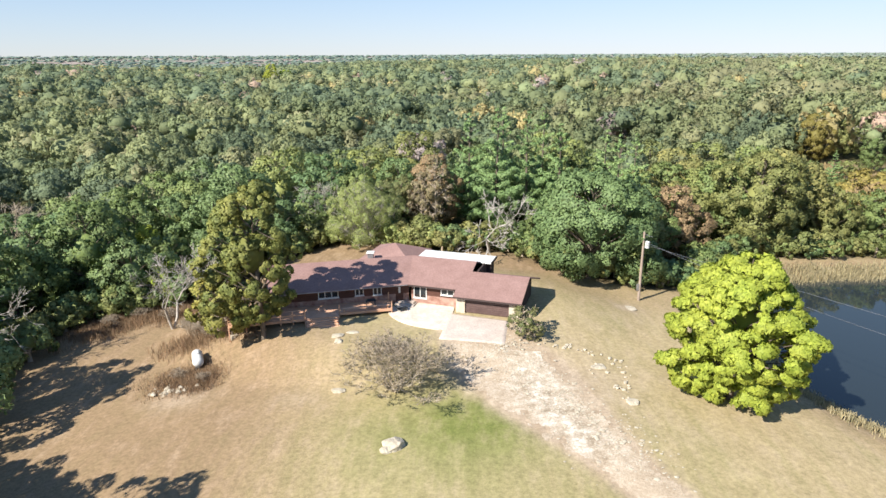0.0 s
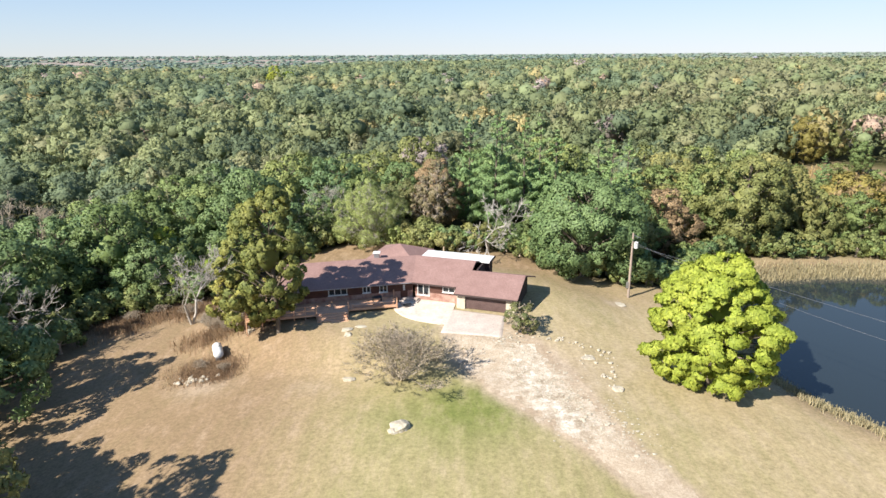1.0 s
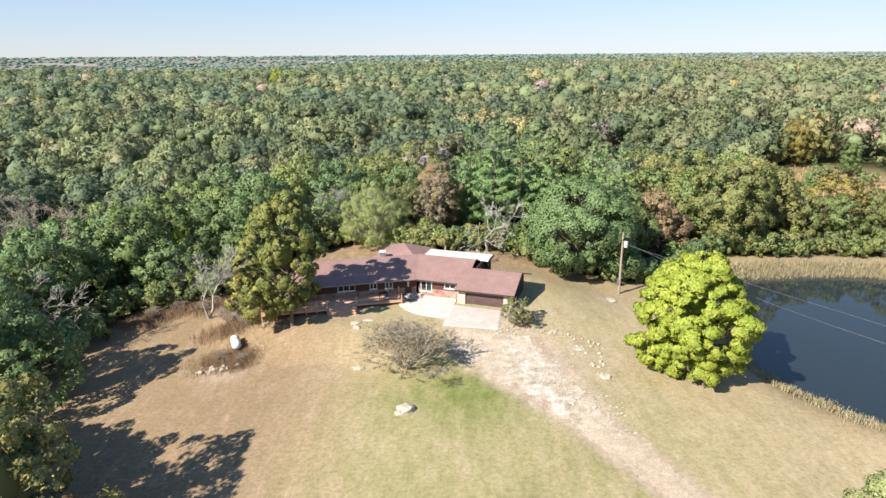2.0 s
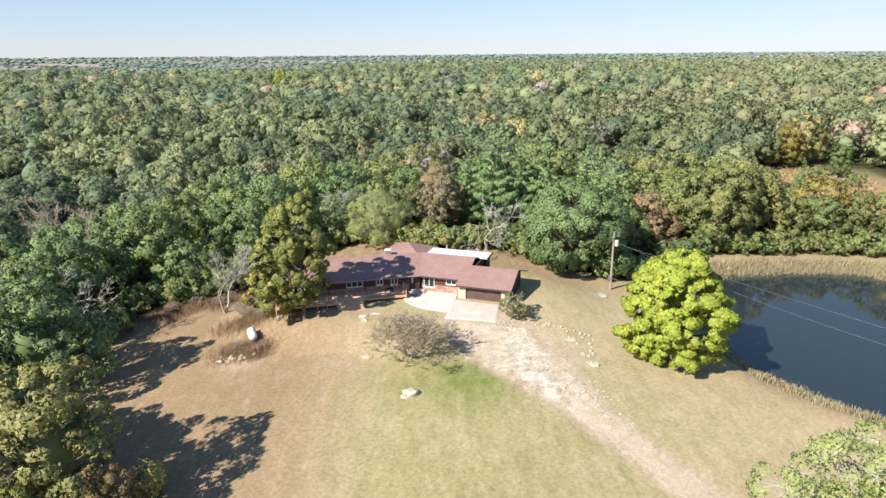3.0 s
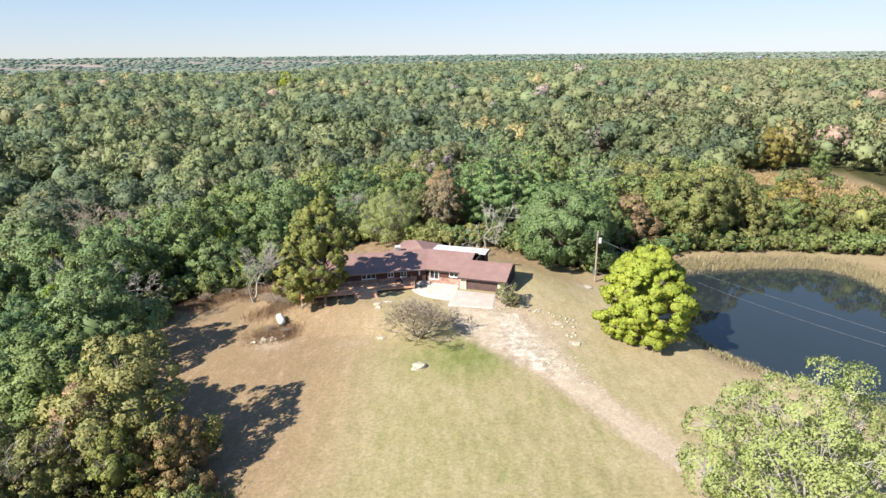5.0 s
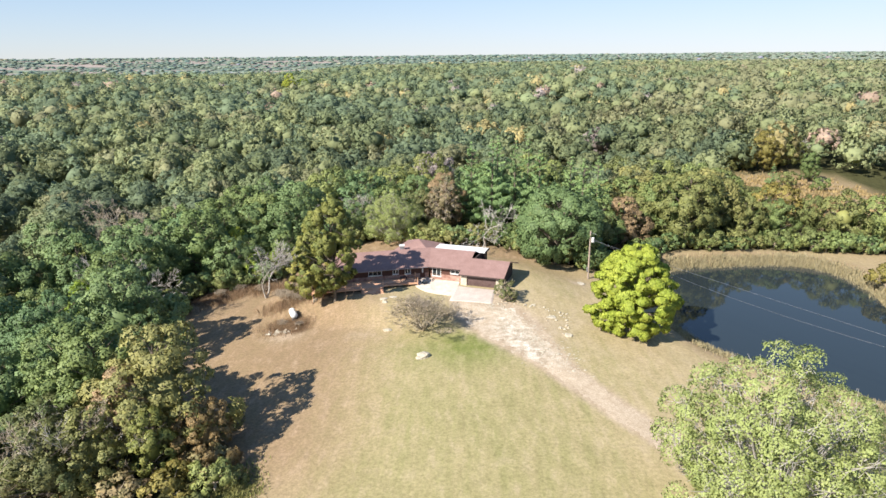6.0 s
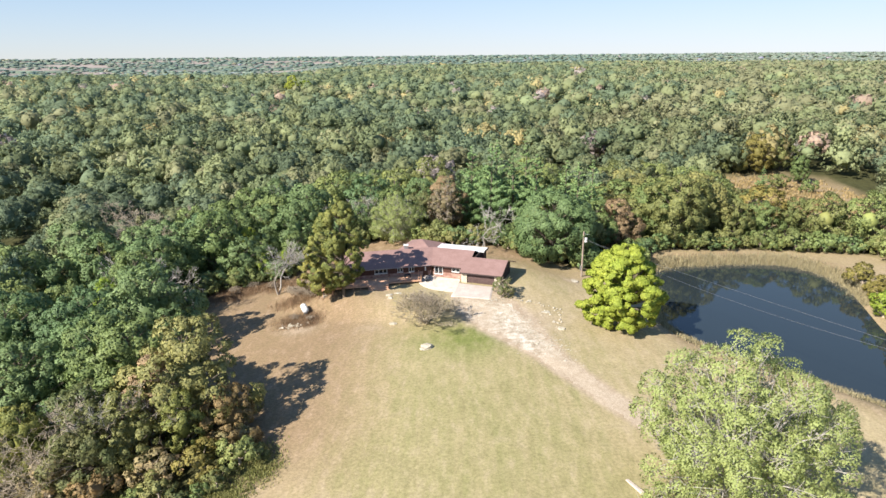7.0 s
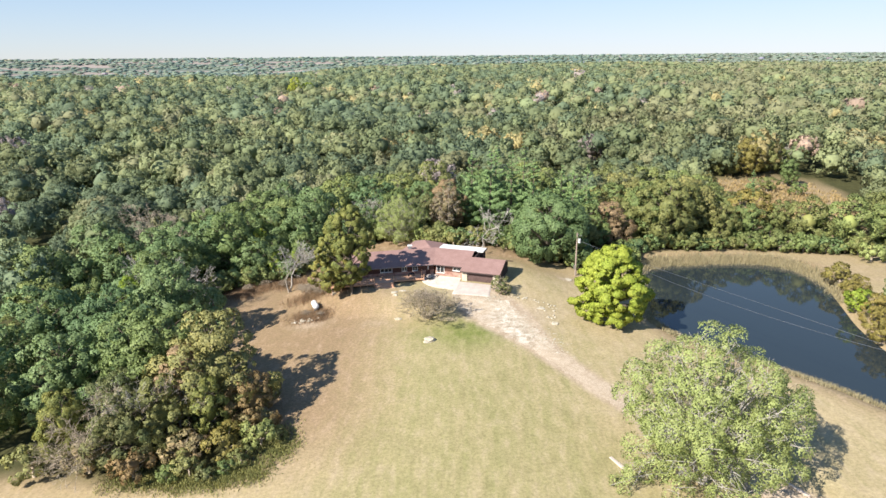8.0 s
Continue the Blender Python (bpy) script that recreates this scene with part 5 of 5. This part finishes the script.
WOODLEAF = wood_material()
# the greens hold a little extra blue in place of haze
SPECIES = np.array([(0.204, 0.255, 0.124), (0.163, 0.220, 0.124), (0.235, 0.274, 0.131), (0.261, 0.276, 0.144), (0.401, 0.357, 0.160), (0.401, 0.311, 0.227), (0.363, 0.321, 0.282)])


def crown_of(rng, lobes, puffs, leaves, size):
    """A domed crown of radius 1 whose top is at height 1."""
    L = []
    for i in range(lobes):
        t = (i + 0.5) / lobes
        zz = 1 - 1.25 * t
        ring = math.sqrt(max(0.0, 1 - zz * zz)) * rng.uniform(0.5, 0.72)
        a = i * 2.39996 + rng.uniform(-0.5, 0.5)
        L.append((ring * math.cos(a), ring * math.sin(a), zz * 0.62 + rng.uniform(-0.08, 0.08), min(0.62, 1.4 / math.sqrt(lobes)) * rng.uniform(0.75, 1.2)))
    L.append((0, 0, -0.1, 0.55))
    v, f, n3 = leaf_heap(rng, L, leaves, size, 0.85, 0.3, 0.5 if puffs else 0.3, puffs, 0.36, 0.0, 0.76 if puffs else 0.95, 1 if lobes == 1 else 2, 0.2 if puffs else 0.1)
    keep = v[f].mean(1)[:, 2] > -0.55
    used, inv = np.unique(f[keep], return_inverse=True)
    return v[used], inv.reshape(-1, 3), n3[used]


def woods(name, near, far, step, lobes, puffs, leaves, size, radius, height, seed, label):
    """A stretch of woodland between two distances: crowns heaped of leaf clumps, one sheet of many trees."""
    rng = np.random.default_rng(seed)
    xs = np.arange(-far * 0.8, far * 0.8, step)
    ys = np.arange(30, far, step)
    X, Y = [a.ravel() for a in np.meshgrid(xs, ys)]
    X = X + rng.uniform(-0.42, 0.42, X.size) * step
    Y = Y + rng.uniform(-0.42, 0.42, Y.size) * step
    R = np.hypot(X, Y)
    ok = (np.abs(X) < 0.77 * (Y + 56)) & (R < far) & (R >= near)
    d = np.full(X.shape, 999.0)
    close = R < 300
    d[close] = wooded(X[close], Y[close])
    if near < 100:
        yard = np.full(X.shape, 999.0)
        yard[close] = -inside_dist(YARD_LINE, X[close], Y[close])
        ok &= ~((yard < 34) & (np.abs(X) < 134) & (Y > 12) & (Y < 150))
    ok &= d > 3
    side = X / np.maximum(Y, 50)
    # the valley opens to fields with belts of trees
    belts = rough(X, Y * 2.6, 620, 4.0) + 0.5 * rough(X, Y, 190, 8.0) < -0.22
    ok &= ~((side < -0.10 - 0.05 * np.sin(Y / 190)) & (R > 1750 + 260 * rough(X, Y, 700, 2.0)) & belts)
    X, Y, R = X[ok], Y[ok], R[ok]
    k = len(X)
    Z = ground_z(X, Y)
    patch = rough(X, Y, 160, 5.0) * 0.5 + rough(X, Y, 60, 9.0) * 0.35 + rng.normal(size=k) * 0.35
    right = ease(0.1, 0.5, X / np.maximum(Y, 50))
    pick = np.digitize(patch + 0.6 * right, (-0.10, 0.12, 0.55, 0.95))
    sp = np.array([1, 0, 2, 3, 3])[pick]
    odd = rng.random(k)
    sp = np.where(odd < 0.016, 4, np.where(odd < 0.022, 5, np.where(odd < 0.027, 6, sp)))
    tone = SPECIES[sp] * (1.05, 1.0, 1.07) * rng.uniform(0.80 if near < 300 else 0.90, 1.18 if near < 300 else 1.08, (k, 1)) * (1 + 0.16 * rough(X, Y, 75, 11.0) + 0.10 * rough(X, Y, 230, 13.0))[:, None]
    # beyond 2300 m a bluish tint in the leaf colour imitates haze
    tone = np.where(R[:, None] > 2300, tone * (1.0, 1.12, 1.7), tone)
    rad = radius * np.clip(rng.normal(1.0, 0.26, k), 0.6, 1.6)
    hgt = height * (rng.uniform(0.68, 1.14, k) + 0.3 * (rad / radius - 1)) + 2.0 * rough(X, Y, 45, 7.0)
    kinds = [crown_of(rng, lobes, puffs, leaves, size / radius) for _ in range(6)]
    which = rng.integers(0, 6, k)
    vs, fs, ns, cs, base = [], [], [], [], 0
    for q, (kv, kf, kn) in enumerate(kinds):
        g = np.flatnonzero(which == q)
        turn = rng.uniform(0, 6.283, len(g))
        ca, sa = np.cos(turn)[:, None], np.sin(turn)[:, None]
        wide = rad[g][:, None]
        tall = np.minimum(wide, 9.0) * rng.uniform(0.8, 1.25, (len(g), 1))
        top = (Z + hgt)[g][:, None]
        vx = X[g][:, None] + (kv[:, 0] * ca - kv[:, 1] * sa) * wide
        vy = Y[g][:, None] + (kv[:, 0] * sa + kv[:, 1] * ca) * wide
        vs.append(np.stack([vx, vy, top + (kv[:, 2] - 1) * tall], -1).reshape(-1, 3))
        ns.append(np.stack([kn[:, 0] * ca - kn[:, 1] * sa, kn[:, 0] * sa + kn[:, 1] * ca, np.broadcast_to(kn[:, 2], vx.shape)], -1).reshape(-1, 3))
        fs.append((base + np.arange(len(g))[:, None, None] * len(kv) + kf[None]).reshape(-1, 3))
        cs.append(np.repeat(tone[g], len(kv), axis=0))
        base += len(g) * len(kv)
    v, f = np.vstack(vs), np.vstack(fs)
    me = shaded(mesh_of(name, v, f, WOODLEAF, True), np.vstack(ns))
    at_ = me.attributes.new("species_haze", "FLOAT_COLOR", "POINT")
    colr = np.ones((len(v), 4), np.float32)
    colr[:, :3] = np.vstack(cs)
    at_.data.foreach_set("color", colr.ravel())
    return tagged(new(name, me), label, "woodland", kind="stuff")


woods("near_woods", 60, 200, 8.6, 13, 7, 1600, 0.40, 5.0, 15.0, 101, "dense mixed green oak wood in early autumn")
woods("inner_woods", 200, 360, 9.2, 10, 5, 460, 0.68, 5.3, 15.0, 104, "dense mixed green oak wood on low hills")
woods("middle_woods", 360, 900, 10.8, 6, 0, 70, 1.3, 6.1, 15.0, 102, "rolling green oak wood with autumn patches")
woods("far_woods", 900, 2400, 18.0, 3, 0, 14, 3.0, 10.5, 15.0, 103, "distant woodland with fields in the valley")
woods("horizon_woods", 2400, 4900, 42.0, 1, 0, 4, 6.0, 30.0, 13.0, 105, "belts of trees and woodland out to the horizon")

# ================= brush and reeds =================
def tufts(name, pts, heights, per, spread, width, material, label, seed):
    rng = np.random.default_rng(seed)
    P = np.repeat(np.asarray(pts, float), per, axis=0) + rng.normal(size=(len(pts) * per, 2)) * spread
    h = np.repeat(heights, per) * rng.uniform(0.5, 1.15, len(P))
    z = ground_z(P[:, 0], P[:, 1])
    a = rng.uniform(0, 6.283, len(P))
    lean = rng.normal(size=(len(P), 2)) * 0.22 * h[:, None]
    w = width * rng.uniform(0.6, 1.4, len(P))
    ca, sa = np.cos(a) * w / 2, np.sin(a) * w / 2
    lo = np.stack([P[:, 0] - ca, P[:, 1] - sa, z - 0.1], -1)
    lo2 = np.stack([P[:, 0] + ca, P[:, 1] + sa, z - 0.1], -1)
    up = np.stack([P[:, 0] + lean[:, 0] + ca * 0.5, P[:, 1] + lean[:, 1] + sa * 0.5, z + h], -1)
    up2 = np.stack([P[:, 0] + lean[:, 0] - ca * 0.5, P[:, 1] + lean[:, 1] - sa * 0.5, z + h * 0.93], -1)
    v = np.stack([lo, lo2, up, up2], 1).reshape(-1, 3)
    return tagged(new(name, mesh_of(name, v, np.arange(len(v)).reshape(-1, 4), material)), label, "brush" if "brush" in name else "grass", kind="stuff")


br = np.random.default_rng(88)
# reed belt round the pond
shore_pts, hts = [], []
for i in range(1500):
    j = br.integers(len(SHORE))
    p = SHORE[j] + (SHORE[(j + 1) % len(SHORE)] - SHORE[j]) * br.random()
    out = p - c0
    out /= np.linalg.norm(out)
    far_side = p[1] > 70
    p = p + out * br.uniform(0.2, 4.0 if far_side else 3.0)
    if -inside_dist(SHORE, p[0], p[1]) < 0.1 or (38 < p[1] < 66 and p[0] > 60):
        continue
    shore_pts.append(p)
    hts.append(br.uniform(0.6, 1.3) if far_side else br.uniform(0.3, 0.8))
tufts("reeds", shore_pts, np.array(hts), 34, 0.8, 0.085, REED, "dry straw-coloured reeds along the pond's bank", 90)


def scatter(cx_, cy_, sx, sy, k, seed):
    r = np.random.default_rng(seed)
    return np.array((cx_, cy_)) + r.normal(size=(k, 2)) * (sx, sy)


tufts("brown_brush", np.vstack([scatter(-40, 78, 4.0, 1.6, 260, 1), scatter(-45, 74, 2.0, 2.0, 80, 2), scatter(-27, 65, 2.2, 1.2, 80, 3), scatter(-26.8, 57.0, 1.6, 1.0, 110, 4), scatter(-25.0, 55.6, 1.0, 0.6, 40, 6)]),
      np.concatenate([np.full(340, 0.75), np.full(80, 0.9), np.full(150, 0.45)]), 50, 0.8, 0.045, BROWNBRUSH, "reddish brown dead weeds at the lawn's edge", 91)
ARCHETYPES["scrub"] = (bare_limbs(np.random.default_rng(51), 6.0, 0.56, 0.09, 4, 9, droop=-0.07, thin=0.03).mesh("trunk", TWIG),)
brush_rng = np.random.default_rng(95)
for x, y, s in ((-25.6, 65.6, 0.42), (-27.4, 64.6, 0.46), (-29.2, 66.4, 0.5), (-30.8, 68.6, 0.45), (-27.8, 67.4, 0.5), (-26.0, 63.6, 0.32), (-24.6, 56.4, 0.24), (-27.6, 57.6, 0.28), (-36.5, 76.0, 0.4), (-41.0, 77.5, 0.42), (-44.0, 75.5, 0.4)):
    plant_bare("scrub", x, y, "low leafless grey-brown scrub bush in dead weeds", s, brush_rng.uniform(0, 6.28), "scrub_bush", 0.8, "scrub bushes at the lawn's edge")
tufts("weed_brush", np.vstack([scatter(-27, 13.6, 3.0, 0.8, 110, 7), scatter(-22.0, 18.0, 0.9, 1.8, 50, 8), scatter(-36, 14.5, 3, 0.8, 70, 9)]), np.full(230, 0.34), 60, 0.8, 0.10, LEAF_OLIVE, "green and tan weeds along the thicket's foot", 92)
tufts("glade_grass", np.vstack([scatter(104, 158, 12, 16, 400, 10)]), np.full(400, 0.9), 10, 0.8, 0.5, DRYGRASS, "dry grass in a woodland clearing", 93)

# white farm building far off in the valley
barn = thing("farm_building", Matrix.Translation((-2180, 2750, float(ground_z(-2180, 2750)) - 0.5)), "long white farm building far off among fields", "building")
under_bm = prism(bmesh.new(), [(-14, 0), (14, 0), (14, 11), (0, 16), (-14, 11)], -38, 38)
part("wall", under_bm, WHITE, barn)
part("roof", slab_poly(bmesh.new(), [(-39, -15, 11.2), (39, -15, 11.2), (39, 0, 16.6), (-39, 0, 16.6)], 0.5), WHITEROOF, barn)
part("roof", slab_poly(bmesh.new(), [(-39, 0, 16.6), (39, 0, 16.6), (39, 15, 11.2), (-39, 15, 11.2)], 0.5), WHITEROOF, barn)
